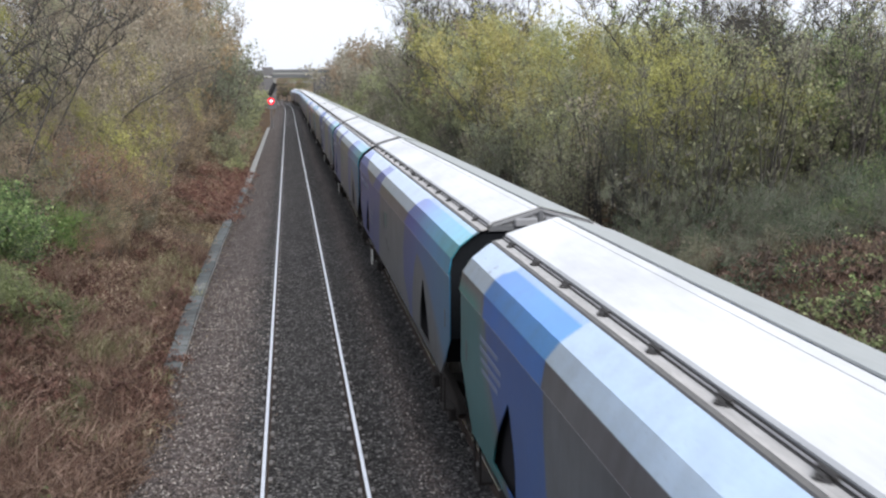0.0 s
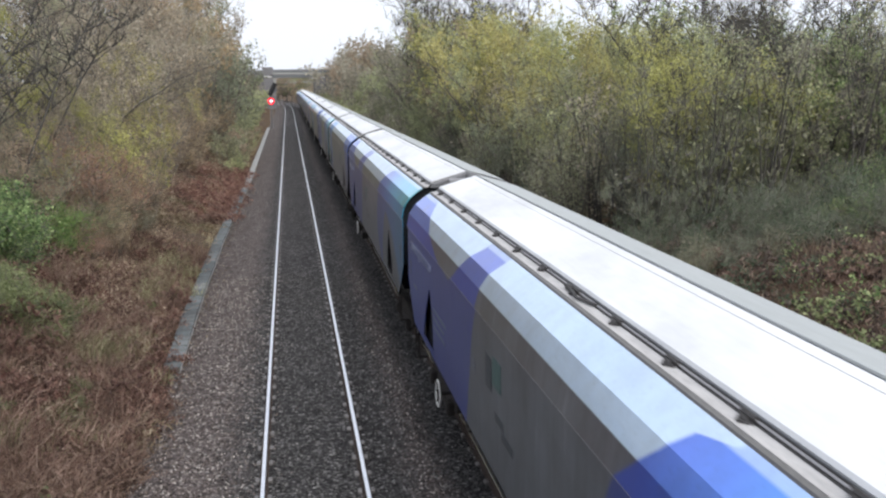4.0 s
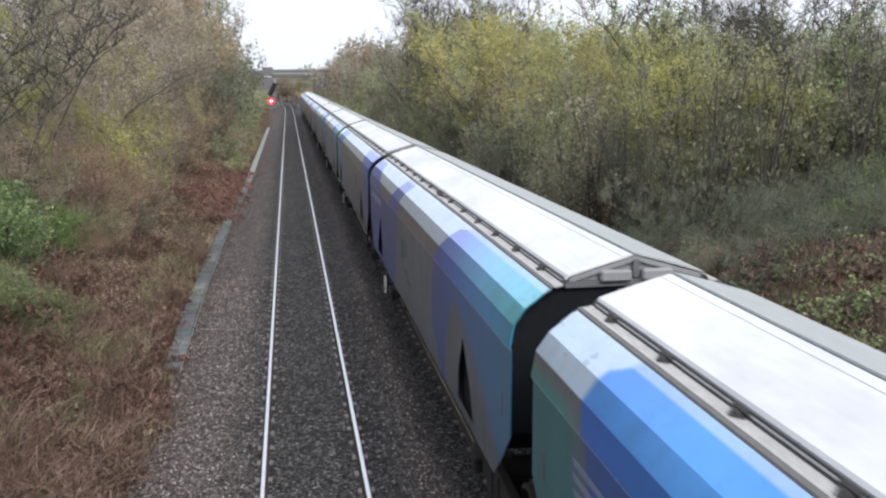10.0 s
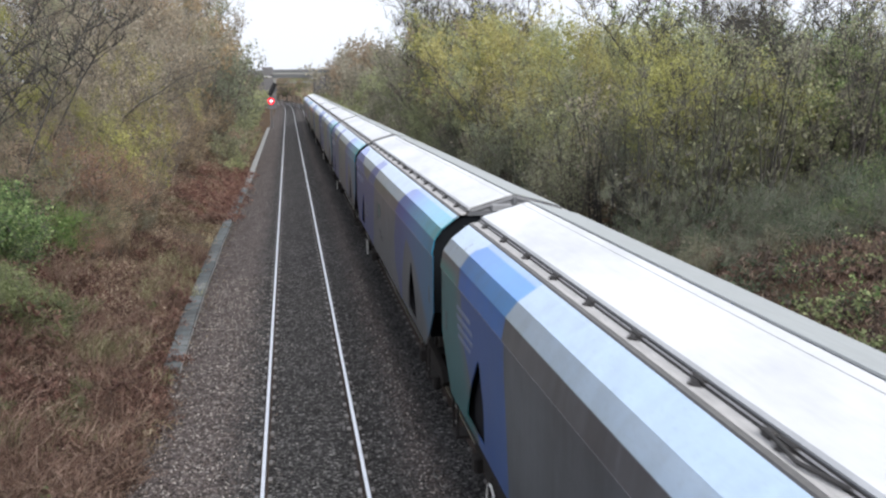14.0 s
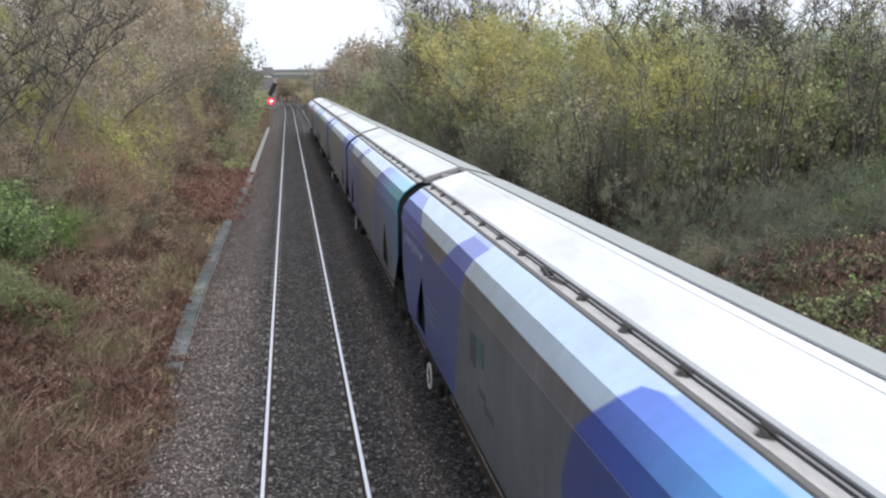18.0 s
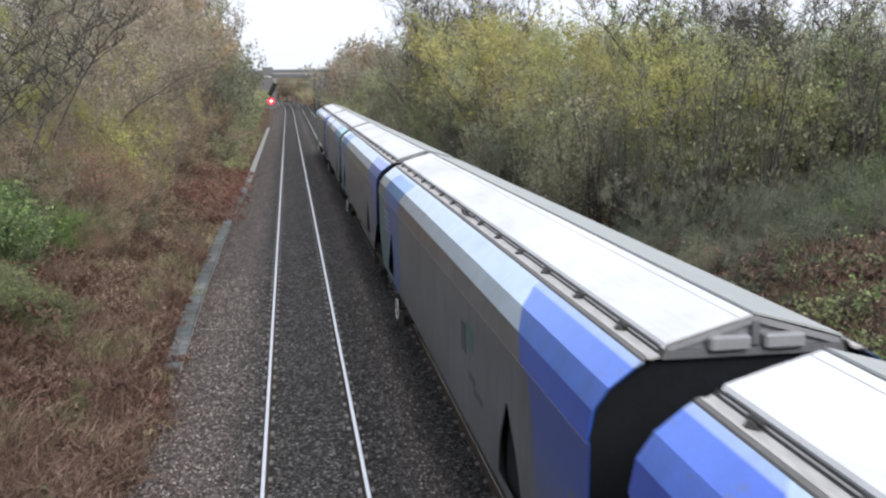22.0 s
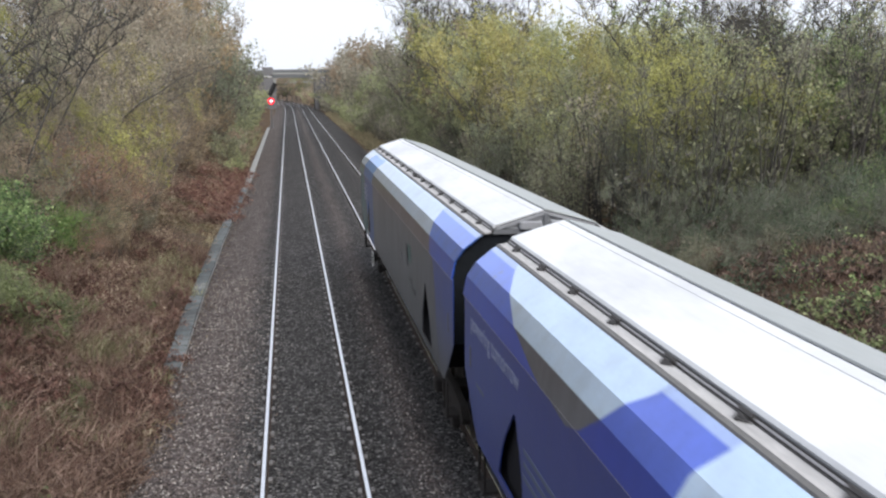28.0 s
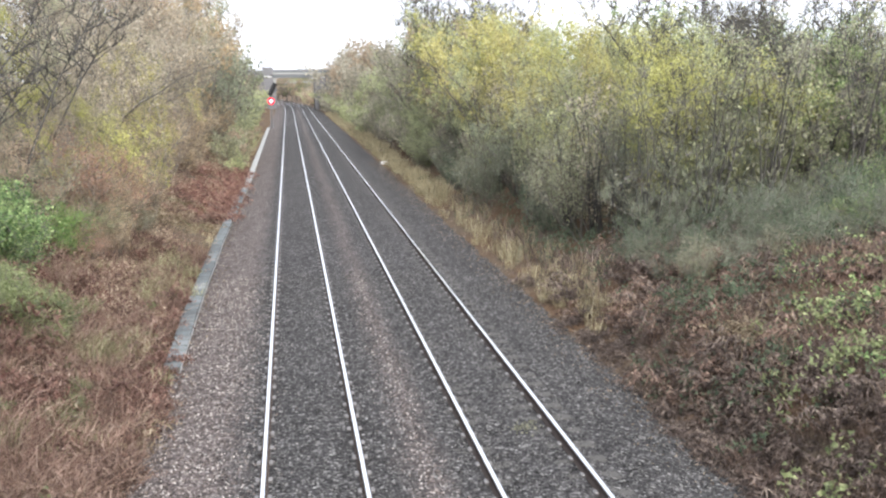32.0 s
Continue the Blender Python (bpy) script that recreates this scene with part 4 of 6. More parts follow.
        # worn emblem: a teal panel, a dark one beside it and smudged marks
        for name, y0, y1, z0, z1, m, label in (("emblem_panel", -4.0, -3.55, 2.36, 2.70, EMBLEM, "faded teal emblem panel"), ("emblem_panel", -3.5, -3.15, 2.24, 2.64, EMBLEM_DARK, "dark grey emblem panel"),
                                               ("emblem_mark", -2.5, -2.28, 2.16, 2.34, EMBLEM_PALE, "small pale mark"), ("emblem_mark", -4.15, -3.7, 1.98, 2.08, EMBLEM_DARK, ""), ("emblem_mark", -4.6, -4.05, 1.86, 1.96, EMBLEM_DARK, "")):
            bm = bmesh.new()
            back = 4.4 if violet else 0.0
            box(bm, s * 1.3755, s * 1.3795, y0 + back, y1 + back, z0, z1, 0.001)
            part(name, bm, m, w, label)
    return w


# ---- plants ------------------------------------------------------------------------------
def grow(rng, height, spread, stems, wander=0.16, limbs=9, twigs=7, top_bias=0.25, lean=0.5, twig=0.009, girth=1.0):
    """A skeleton: bars (a, b, ra, rb, level) and the tips on which leaves sit."""
    bars, tips = [], []

    def path(start, way, length, r, level, steps):
        pts, d, q = [Vector(start)], Vector(way).normalized(), Vector(start)
        for i in range(steps):
            d = (d + Vector((rng.gauss(0, wander), rng.gauss(0, wander), rng.gauss(0.03, wander * 0.6)))).normalized()
            q = q + d * (length / steps)
            pts.append(q)
        for i in range(steps):
            bars.append((pts[i], pts[i + 1], r * (1 - 0.85 * i / steps), r * (1 - 0.85 * (i + 1) / steps), level))
        return pts

    for s in range(stems):
        ang = rng.uniform(0, 2 * math.pi)
        out = rng.uniform(0.1, lean) * (0 if stems == 1 else 1)
        hh = height * rng.uniform(0.72, 1.0)
        main = path((rng.uniform(-0.25, 0.25) * (stems > 1), rng.uniform(-0.25, 0.25) * (stems > 1), -0.4), (math.cos(ang) * out, math.sin(ang) * out, 1), hh, (0.0075 * hh + 0.008) * girth, 0, 9)
        for k in range(limbs):
            f = rng.uniform(top_bias, 0.98)
            i = min(8, int(f * 9))
            a = main[i].lerp(main[i + 1], f * 9 - i)
            ang2 = rng.uniform(0, 2 * math.pi)
            ln = spread * (1.1 - 0.75 * abs(f - 0.45)) * rng.uniform(0.45, 1.0)
            limb = path(a, (math.cos(ang2), math.sin(ang2), rng.uniform(0.25, 1.1)), ln, 0.0035 * hh * (1.15 - f) + 0.006, 1, 4)
            for w in range(twigs):
                g = rng.uniform(0.2, 1.0)
                j = min(3, int(g * 4))
                c = limb[j].lerp(limb[j + 1], g * 4 - j)
                tw = path(c, (rng.gauss(0, 0.7), rng.gauss(0, 0.7), rng.gauss(1.0, 0.55)), rng.uniform(0.4, 1.05) * (0.5 + spread * 0.16), twig, 2, 2)
                tips.append((c, tw[-1]))
    return bars, tips


def bars_mesh(bars, sides_by_level=(5, 3, 2), skip=0.0, rng=None):
    """Branches as tapered prisms, the finest twigs as thin ribbons; all in triangles."""
    vs, fs = [], []
    for a, c, r0, r1, level in bars:
        if skip and level == 2 and rng.random() < skip:
            continue
        k = sides_by_level[level]
        d = (c - a)
        if d.length < 1e-5:
            continue
        d.normalize()
        s = d.orthogonal().normalized()
        t = d.cross(s)
        if k == 2:
            an = rng.uniform(0, math.pi) if rng else 0.0
            s = s * math.cos(an) + t * math.sin(an)
        base = len(vs)
        for q, r in ((a, r0), (c, r1)):
            for i in range(k):
                an = 2 * math.pi * i / k
                vs.append(q + (s * math.cos(an) + t * math.sin(an)) * r)
        for i in range(1 if k == 2 else k):
            j = (i + 1) % k
            fs += [(base + i, base + j, base + k + j), (base + i, base + k + j, base + k + i)]
    return np.array([tuple(v) for v in vs]), np.array(fs)


def leaf_shapes(rng, centres, size, slim=0.62):
    """Small pointed leaves, each turned a random way."""
    n = len(centres)
    c = np.asarray(centres)
    a = rng.normal(size=(n, 3))
    a /= np.linalg.norm(a, axis=1)[:, None]
    b = np.cross(a, rng.normal(size=(n, 3)))
    b /= np.linalg.norm(b, axis=1)[:, None]
    s = (size * rng.uniform(0.55, 1.3, n))[:, None]
    v = np.stack([c - a * s * 0.45 - b * s * 0.5 * slim, c - a * s * 0.45 + b * s * 0.5 * slim, c + a * s * 0.55], 1).reshape(-1, 3)
    return v, np.arange(n * 3).reshape(-1, 3)


def leaf_points(nrng, tips, count, scatter):
    t = np.array([[*a, *b] for a, b in tips])
    i = nrng.integers(0, len(t), count)
    k = nrng.uniform(0.0, 1.1, count)[:, None]
    return t[i, :3] * (1 - k) + t[i, 3:] * k + nrng.normal(0, scatter, (count, 3))


def build_plant(name, seed, height, spread, stems, leaves, size, mat, label, category, group, bark=None, limbs=9, twigs=7, scatter=0.085, skip=0.0, wander=0.16, top_bias=0.25, lean=0.5, bark_twigs=None, twig=0.008, girth=1.0):
    """One tree or shrub: trunk with limbs, twigs, and a crown of single leaves."""
    rng, nrng = random.Random(seed), np.random.default_rng(seed)
    bars, tips = grow(rng, height, spread, stems, wander, limbs, twigs, top_bias, lean, twig, girth)
    t = thing(name, label, category, group)
    v, f = bars_mesh([b for b in bars if b[4] < 2])
    arrays("trunk", v, f, [bark or BARK], t)
    v, f = bars_mesh([b for b in bars if b[4] == 2], skip=skip, rng=rng)
    lv, lf = leaf_shapes(nrng, leaf_points(nrng, tips, leaves, scatter), size)
    arrays("crown", np.concatenate([lv, v]), np.concatenate([lf, f + len(lv)]), [mat, bark_twigs or TWIG], t, [0] * len(lf) + [1] * len(f))
    return t


def put(src, x, y, scale, turn, mat=None, label="", sink=0.0, tall=1.0):
    """A copy of a plant on the ground, with a crown of another colour where given."""
    z = ground_z(x, min(y, 330.0)) - sink
    ob = copy_thing(src, pose(x, y, z, 0, 0, turn))
    ob.scale = (scale, scale, scale * tall)
    if mat:
        for c in ob.children:
            if c.name.startswith("crown"):
                c.material_slots[0].link = "OBJECT"
                c.material_slots[0].material = mat
    if label:
        tagged(ob, label)
    return ob


def bracken_stuff(name, label, spots, seed, mat=None, frond=0.75, count=11):
    """Clumps of dead bracken: arching fronds with side leaflets, joined."""
    nr = np.random.default_rng(seed)
    protos = []
    for k in range(4):
        cs = []
        for i in range(count):
            ang = nr.uniform(0, 2 * np.pi)
            ln = frond * nr.uniform(0.6, 1.25)
            rise = nr.uniform(0.3, 1.35)
            way = np.array([np.cos(ang), np.sin(ang), 0])
            side = np.array([-np.sin(ang), np.cos(ang), 0])
            for j in range(13):
                f = (j + 1) / 13
                c = way * ln * f * (1.05 - 0.25 * rise) + np.array([0, 0, ln * rise * (1.5 * f - 1.25 * f * f)])
                wide = (0.155 * ln * (1.05 - f) + 0.015) * nr.uniform(0.5, 1.3)
                for sg in (-1, 1):
                    tip = c + side * sg * wide + way * nr.uniform(-0.06, 0.13) + np.array([0, 0, nr.uniform(-0.13, 0.09)])
                    q = way * 0.017 + np.array([0, 0, nr.uniform(-0.012, 0.012)])
                    cs.append([c - q, tip, c + q])
        protos.append(np.array(cs))
    out = []
    for x, y, s in spots:
        p = protos[nr.integers(0, 4)]
        a = nr.uniform(0, 2 * np.pi)
        R = np.array([[np.cos(a), -np.sin(a), 0], [np.sin(a), np.cos(a), 0], [0, 0, 1]])
        out.append((p.reshape(-1, 3) @ R.T) * s + np.array([x, y, ground_z(x, y) - 0.03]))
    v = np.concatenate(out)
    ob = arrays(name, v, np.arange(len(v)).reshape(-1, 3), [mat or BRACKEN])
    tagged(ob, label, "bracken", kind="stuff")


def blades_stuff(name, label, category, spots, seed, mat, tall=0.6, per=26, thin=0.012, lean=0.3):
    """Tufts of standing blades, joined."""
    nr = np.random.default_rng(seed)
    vs = []
    for x, y, s in spots:
        z = ground_z(x, y) - 0.03
        n = per
        a = nr.uniform(0, 2 * np.pi, n)
        r = nr.uniform(0, 0.28, n) * s
        b = np.stack([x + np.cos(a) * r, y + np.sin(a) * r, np.full(n, z)], 1)
        h = tall * s * nr.uniform(0.5, 1.2, n)
        d = np.stack([nr.normal(0, lean, n) * h, nr.normal(0, lean, n) * h, h], 1)
        sd = np.stack([np.cos(a), np.sin(a), np.zeros(n)], 1) * thin * nr.uniform(0.7, 1.5, n)[:, None]
        mid = b + d * 0.55 * np.array([0.6, 0.6, 1.1])
        vs.append(np.stack([b - sd, mid - sd * 0.8, b + d, mid + sd * 0.8], 1).reshape(-1, 3))
    v = np.concatenate(vs)
    ob = arrays(name, v, np.arange(len(v)).reshape(-1, 4), [mat])
    tagged(ob, label, category, kind="stuff")


def leaves_stuff(name, label, category, pts, seed, mat, size):
    nr = np.random.default_rng(seed)
    v, f = leaf_shapes(nr, pts, size, 0.75)
    tagged(arrays(name, v, f, [mat]), label, category, kind="stuff")


def build_signal():
    y = 130.0
    x = -2.40
    sg = thing("colour_light_signal", "grey signal post with red light and slanted route indicator", "railway signal", at=pose(x, y, -0.5))
    bm = bmesh.new()
    rod(bm, (0, 0, 0), (0, 0, 5.2), 0.075, sides=10)
    box(bm, -0.22, 0.22, -0.22, 0.22, 0, 0.12, 0.02)
    part("post", bm, DARK_GREY, sg)
    bm = bmesh.new()
    box(bm, -0.30, 0.30, -0.16, 0.06, 3.35, 4.25, 0.05)
    part("signal_head", bm, BLACK, sg)
    # lens drawn oversize: wide disc and pale core stand for the lamp's glare
    bm = bmesh.new()
    rod(bm, (0, -0.17, 3.78), (0, -0.23, 3.78), 0.43, sides=20)
    part("lens", bm, RED_LAMP, sg, "glowing red signal lens")
    bm = bmesh.new()
    rod(bm, (0, -0.235, 3.78), (0, -0.25, 3.78), 0.17, sides=16)
    part("lens_core", bm, RED_CORE, sg)
    bm = bmesh.new()
    strip(bm, [(0.28 * math.cos(radians(k)), 3.78 + 0.28 * math.sin(radians(k))) for k in range(20, 161, 20)], -0.5, -0.17, 0.012)
    part("hood", bm, BLACK, sg)
    bm = bmesh.new()
    a, c = Vector((-0.20, -0.1, 4.55)), Vector((0.62, -0.1, 6.1))
    rod(bm, a, c, 0.31, 0.31, 8)
    part("route_indicator", bm, BLACK, sg, "black slanted row of route lights")
    for i in range(5):
        q = a.lerp(c, 0.12 + 0.19 * i)
        bm = bmesh.new()
        rod(bm, q + Vector((0, -0.22, 0)), q + Vector((0, -0.28, 0)), 0.09, sides=8)
        part("route_light", bm, DARK_GREY, sg)
    bm = bmesh.new()
    for xx in (-0.17, 0.17):
        rod(bm, (xx, 0.16, 0.1), (xx, 0.16, 4.2), 0.018, sides=5)
    for i in range(13):
        rod(bm, (-0.17, 0.16, 0.3 + 0.3 * i), (0.17, 0.16, 0.3 + 0.3 * i), 0.012, sides=5)
    part("ladder", bm, TUBE, sg)


def build_bridge():
    """The road bridge over the line in the distance."""
    y = 225.0
    br = thing("road_bridge", "grey concrete road bridge with brick abutments over the railway", "bridge", at=pose(0, y, 0))
    bm = bmesh.new()
    box(bm, -3.6, 7.6, 0.1, 7.9, 6.8, 7.4)
    part("deck", bm, BRIDGE_GIRDER, br)
    for yy in (-0.25, 7.95):
        bm = bmesh.new()
        box(bm, -3.4, 7.4, yy, yy + 0.3, 6.62, 7.42, 0.03)
        part("edge_girder", bm, BRIDGE_GIRDER, br)
        bm = bmesh.new()
        box(bm, -3.45, 7.45, yy - 0.06, yy + 0.34, 7.425, 7.80, 0.03)
        part("coping", bm, BRIDGE_PALE, br, "pale concrete coping")
        bm = bmesh.new()
        box(bm, -3.4, 40.0, yy + 0.05, yy + 0.28, 7.81, 8.5, 0.03)
        part("parapet", bm, BRIDGE_GIRDER, br)
        bm = bmesh.new()
        box(bm, -5.75, -3.45, yy - 0.25, yy + 0.5, 7.2, 9.05, 0.06)
        part("parapet_pier", bm, BRIDGE_STONE, br)
        bm = bmesh.new()
        box(bm, -40.0, -5.8, yy + 0.05, yy + 0.28, 7.4, 8.35, 0.03)
        part("approach_parapet", bm, BRIDGE_STONE, br)
    bm = bmesh.new()
    box(bm, -5.6, -2.75, 0.1, 7.9, -0.8, 6.6, 0.05)
    part("abutment", bm, BRIDGE_STONE, br)
    bm = bmesh.new()
    box(bm, -3.35, -2.70, -0.12, 0.08, 5.2, 6.6, 0.03)
    part("bearing_block", bm, BRIDGE_PALE, br, "pale concrete bearing block")
    bm = bmesh.new()
    box(bm, 5.85, 8.6, 0.1, 7.9, -0.8, 6.6, 0.05)
    part("abutment", bm, BRIDGE_STONE, br)
    for x0, x1 in ((-40.0, -5.65), (8.65, 40.0)):
        bm = bmesh.new()
        slab(bm, [(0.3, -0.8), (0.3, 7.3), (7.7, 7.3), (7.7, -0.8)], x0, x1)
        part("embankment_wall", bm, BRIDGE_STONE, br)


def build_near_bridge():
    """The plain overbridge from whose parapet one looks along the line."""
    # unseen; added so that it blocks sky light from the nearest wagons
    br = thing("overbridge", "plain brick and concrete road bridge across the railway", "bridge", at=pose(0, 0, 0))
    bm = bmesh.new()
    box(bm, -14.0, 18.0, -9.4, -0.75, 4.35, 4.75, 0.03)
    part("deck", bm, CONCRETE, br)
    for y in (-9.7, -0.74):
        bm = bmesh.new()
        box(bm, -14.0, 18.0, y, y + 0.3, 4.2, 5.6, 0.04)
        part("parapet", bm, BRIDGE_STONE, br)
    for x0, x1 in ((-6.4, -4.4), (7.6, 9.6)):
        bm = bmesh.new()
        box(bm, x0, x1, -9.3, -0.85, -0.9, 4.33, 0.04)
        part("abutment", bm, BRIDGE_STONE, br)


def build_small_lineside():
    hut = thing("lineside_cabinet", "dark lineside equipment cabinet with a pale panel among bushes", "cabinet", at=pose(7.5, 214.0, 0.1))
    bm = bmesh.new()
    box(bm, -1.1, 1.1, -0.4, 0.4, 0.0, 1.7, 0.04)
    part("body", bm, BLACK, hut)
    bm = bmesh.new()
    box(bm, -0.75, -0.35, -0.43, -0.405, 0.6, 1.2)
    part("panel", bm, WHITE_PAINT, hut)
    bm = bmesh.new()
    box(bm, -1.25, 1.25, -0.55, 0.55, 1.7, 1.82, 0.03)
    part("roof", bm, CONCRETE, hut)
    mk = thing("marker_slab", "small white-painted concrete slab beside the ballast", "marker", at=pose(7.0, 74.0, -0.58, 0, 0, 8))
    bm = bmesh.new()
    box(bm, -0.26, 0.26, -0.2, 0.2, 0.0, 0.26, 0.03)
    part("slab", bm, WHITE_PAINT, mk)


def scatter(rng, n, x0, x1, y0, y1, s0, s1, keep=None):
    """Uneven spots with a size each."""
    out = []
    while len(out) < n:
        x, y = rng.uniform(x0, x1), rng.uniform(y0, y1)
        if keep and not keep(x, y):
            continue
        out.append((x, y, rng.uniform(s0, s1)))
    return out


def build_plants():
    rng = random.Random(21)
    shed = []                                        # first of each kind, placed at the end
    kinds = {}

    def kind(key, *a, **k):
        kinds[key] = [build_plant(*a, **k) for _ in (0,)][0]
        shed.append(kinds[key])

    willow = "multi-stemmed willow with yellowing leaves on the railway bank"
    for tail, n, size, skip in (("_near", 9200, 0.074, 0.0), ("", 5200, 0.11, 0.0), ("_far", 1900, 0.19, 0.5)):
        kind("willow_a" + tail, "willow_tree", 1, 7.2, 2.6, 6, n, size, LEAF_YELLOWGREEN, willow, "tree", "bank trees", limbs=9, twigs=6, skip=skip)
        kind("willow_b" + tail, "willow_tree", 2, 7.6, 2.4, 7, n, size, LEAF_OLIVE, willow, "tree", "bank trees", limbs=8, twigs=6, skip=skip)
        kind("willow_c" + tail, "willow_tree", 3, 6.8, 2.8, 5, n, size, LEAF_YELLOWGREEN, willow, "tree", "bank trees", limbs=10, twigs=6, skip=skip)
        kind("shrub_a" + tail, "shrub", 8, 3.4, 1.6, 7, n // 2, size * 0.94, LEAF_OLIVE, "dense twiggy shrub at the foot of the bank", "shrub", "bank shrubs", limbs=8, twigs=6, lean=0.8, skip=skip)
        kind("shrub_b" + tail, "shrub", 9, 2.6, 1.5, 8, n // 2, size * 0.94, LEAF_DARK, "dense twiggy shrub at the foot of the bank", "shrub", "bank shrubs", limbs=7, twigs=6, lean=1.0, top_bias=0.1, skip=skip)
    for tail, n, size, skip in (("", 7600, 0.086, 0.0), ("_far", 2600, 0.15, 0.5)):
        kind("birch_a" + tail, "birch_tree", 4, 10.5, 2.2, 2, n, size, LEAF_TAN, "slender birch with thinning autumn leaves", "tree", "bank trees", bark=TWIG, limbs=26, twigs=7, top_bias=0.15, skip=skip)
        kind("birch_b" + tail, "birch_tree", 5, 11.5, 2.4, 1, n, size, LEAF_TAN, "slender birch with thinning autumn leaves", "tree", "bank trees", bark=BARK, limbs=48, twigs=7, top_bias=0.12, skip=skip)
    kind("bare_a", "bare_tree", 6, 11.0, 2.0, 3, 700, 0.10, LEAF_GREYBROWN, "nearly leafless tree with thin dark branches", "tree", "bare trees", limbs=22, twigs=10, wander=0.12, lean=0.2, bark=DARK_BARK, bark_twigs=DARK_BARK, twig=0.015, girth=0.55)
    kind("bare_b", "bare_tree", 7, 9.5, 1.9, 5, 500, 0.10, LEAF_OLIVE, "nearly leafless tree with thin dark branches", "tree", "bare trees", limbs=18, twigs=10, wander=0.13, lean=0.22, bark=DARK_BARK, bark_twigs=DARK_BARK, twig=0.015, girth=0.55)
    kind("far_a", "distant_tree", 10, 9.0, 3.2, 5, 620, 0.42, LEAF_OLIVE, "distant autumn tree beside the line", "tree", "distant trees", limbs=11, twigs=6, skip=0.85, lean=0.25)
    kind("far_b", "distant_tree", 11, 10.0, 3.0, 3, 620, 0.41, LEAF_TAN, "distant autumn tree beside the line", "tree", "distant trees", limbs=15, twigs=6, skip=0.85, lean=0.2)
    kind("far_shrub", "distant_shrub", 12, 3.6, 1.8, 5, 700, 0.25, LEAF_OLIVE, "distant shrub at the foot of the bank", "shrub", "distant shrubs", limbs=7, twigs=5, skip=0.85, lean=0.8, top_bias=0.1)
    kind("sapling", "sapling", 13, 6.0, 0.9, 9, 900, 0.10, LEAF_DIM, "clump of thin upright saplings, nearly bare", "sapling", "sapling clumps", bark=DARK_BARK, limbs=7, twigs=5, wander=0.07, lean=0.16, top_bias=0.15, girth=0.7)
    kind("slim_birch", "birch_tree", 14, 5.4, 0.9, 1, 500, 0.09, LEAF_GOLD, "thin white-stemmed birch with few leaves", "tree", "bank trees", bark=BIRCH_BARK, limbs=16, twigs=4, wander=0.05, top_bias=0.4)
    kind("leafy_bush", "leafy_bush", 15, 2.0, 1.0, 11, 9000, 0.082, LEAF_FRESH, "dense green leafy bush on the bank", "shrub", "bank shrubs", limbs=8, twigs=6, lean=1.1, top_bias=0.05, scatter=0.10)
    used = set()

    def plant(key, x, y, scale=1.0, mat=None, label="", tall=1.0, true_size=False):
        if key[:4] in ("will", "shru"):
            key += "_near" if y < 44 else "_far" if y > 75 else ""
        elif key[:5] == "birch" and y > 72:
            key += "_far"
        src = kinds[key]
        if "shrub" not in key and not true_size:
            scale *= (1.17 + 0.12 * smooth(33, 42, y) + 0.06 * smooth(50, 95, y)) if x > 0 else (1.35 + 0.15 * smooth(30, 80, y))
        if key not in used:                          # the first one stands here itself
            used.add(key)
            src.matrix_basis = pose(x, y, ground_z(x, min(y, 330.0)), 0, 0, rng.uniform(0, 360))
            src.scale = (scale, scale, scale * tall)
            for c in src.children:
                if mat and c.name.startswith("crown"):
                    c.material_slots[0].link = "OBJECT"
                    c.material_slots[0].material = mat
            if label:
                tagged(src, label)
            return src
        return put(src, x, y, scale, rng.uniform(0, 360), mat, label, 0.0, tall)

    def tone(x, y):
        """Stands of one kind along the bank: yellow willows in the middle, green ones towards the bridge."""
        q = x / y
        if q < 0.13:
            return rng.choice((LEAF_HAZE_GREEN, LEAF_HAZE_GREY, LEAF_HAZE_GREEN))
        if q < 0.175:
            return rng.choice((LEAF_HAZE_GREY, LEAF_TAN, LEAF_HAZE_GREEN))
        if q < 0.30:
            return rng.choice((LEAF_YELLOWGREEN, LEAF_YELLOWGREEN, LEAF_GOLD, LEAF_OLIVE))
        if q < 0.40:
            return rng.choice((LEAF_YELLOWGREEN, LEAF_OLIVE, LEAF_YELLOWGREEN))
        if q < 0.49:
            return rng.choice((LEAF_YELLOWGREEN, LEAF_YELLOWGREEN, LEAF_OLIVE))
        if q < 0.55:
            return rng.choice((LEAF_GREYBROWN, LEAF_GREYBROWN, LEAF_DIM))
        return rng.choice((LEAF_GREEN, LEAF_OLIVE, LEAF_GREEN))

    # -- right of the line: shrubs, then willows, then taller trees behind
    y = 30.0
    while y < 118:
        plant(rng.choice(("shrub_a", "shrub_b", "shrub_a")), 9.9 + rng.uniform(-0.5, 0.7) + 1.2 * (y < 36), y, rng.uniform(0.85, 1.25), rng.choice((LEAF_SHADE, LEAF_DARK, LEAF_SHADE, LEAF_DIM) if y < 62 else (LEAF_HAZE_GREY, LEAF_HAZE_GREEN, LEAF_HAZE_GREEN)))
        plant(rng.choice(("willow_a", "willow_b")), 10.9 + rng.uniform(-0.5, 0.6) + 1.0 * (y < 36), y + 1.2, rng.uniform(0.42, 0.58), rng.choice((LEAF_OLIVE, LEAF_SHADE, LEAF_SHADE) if y < 62 else (LEAF_HAZE_GREEN, LEAF_HAZE_GREEN, LEAF_HAZE_GREY)))
        y += rng.uniform(3.0, 4.4)
    y = 31.0
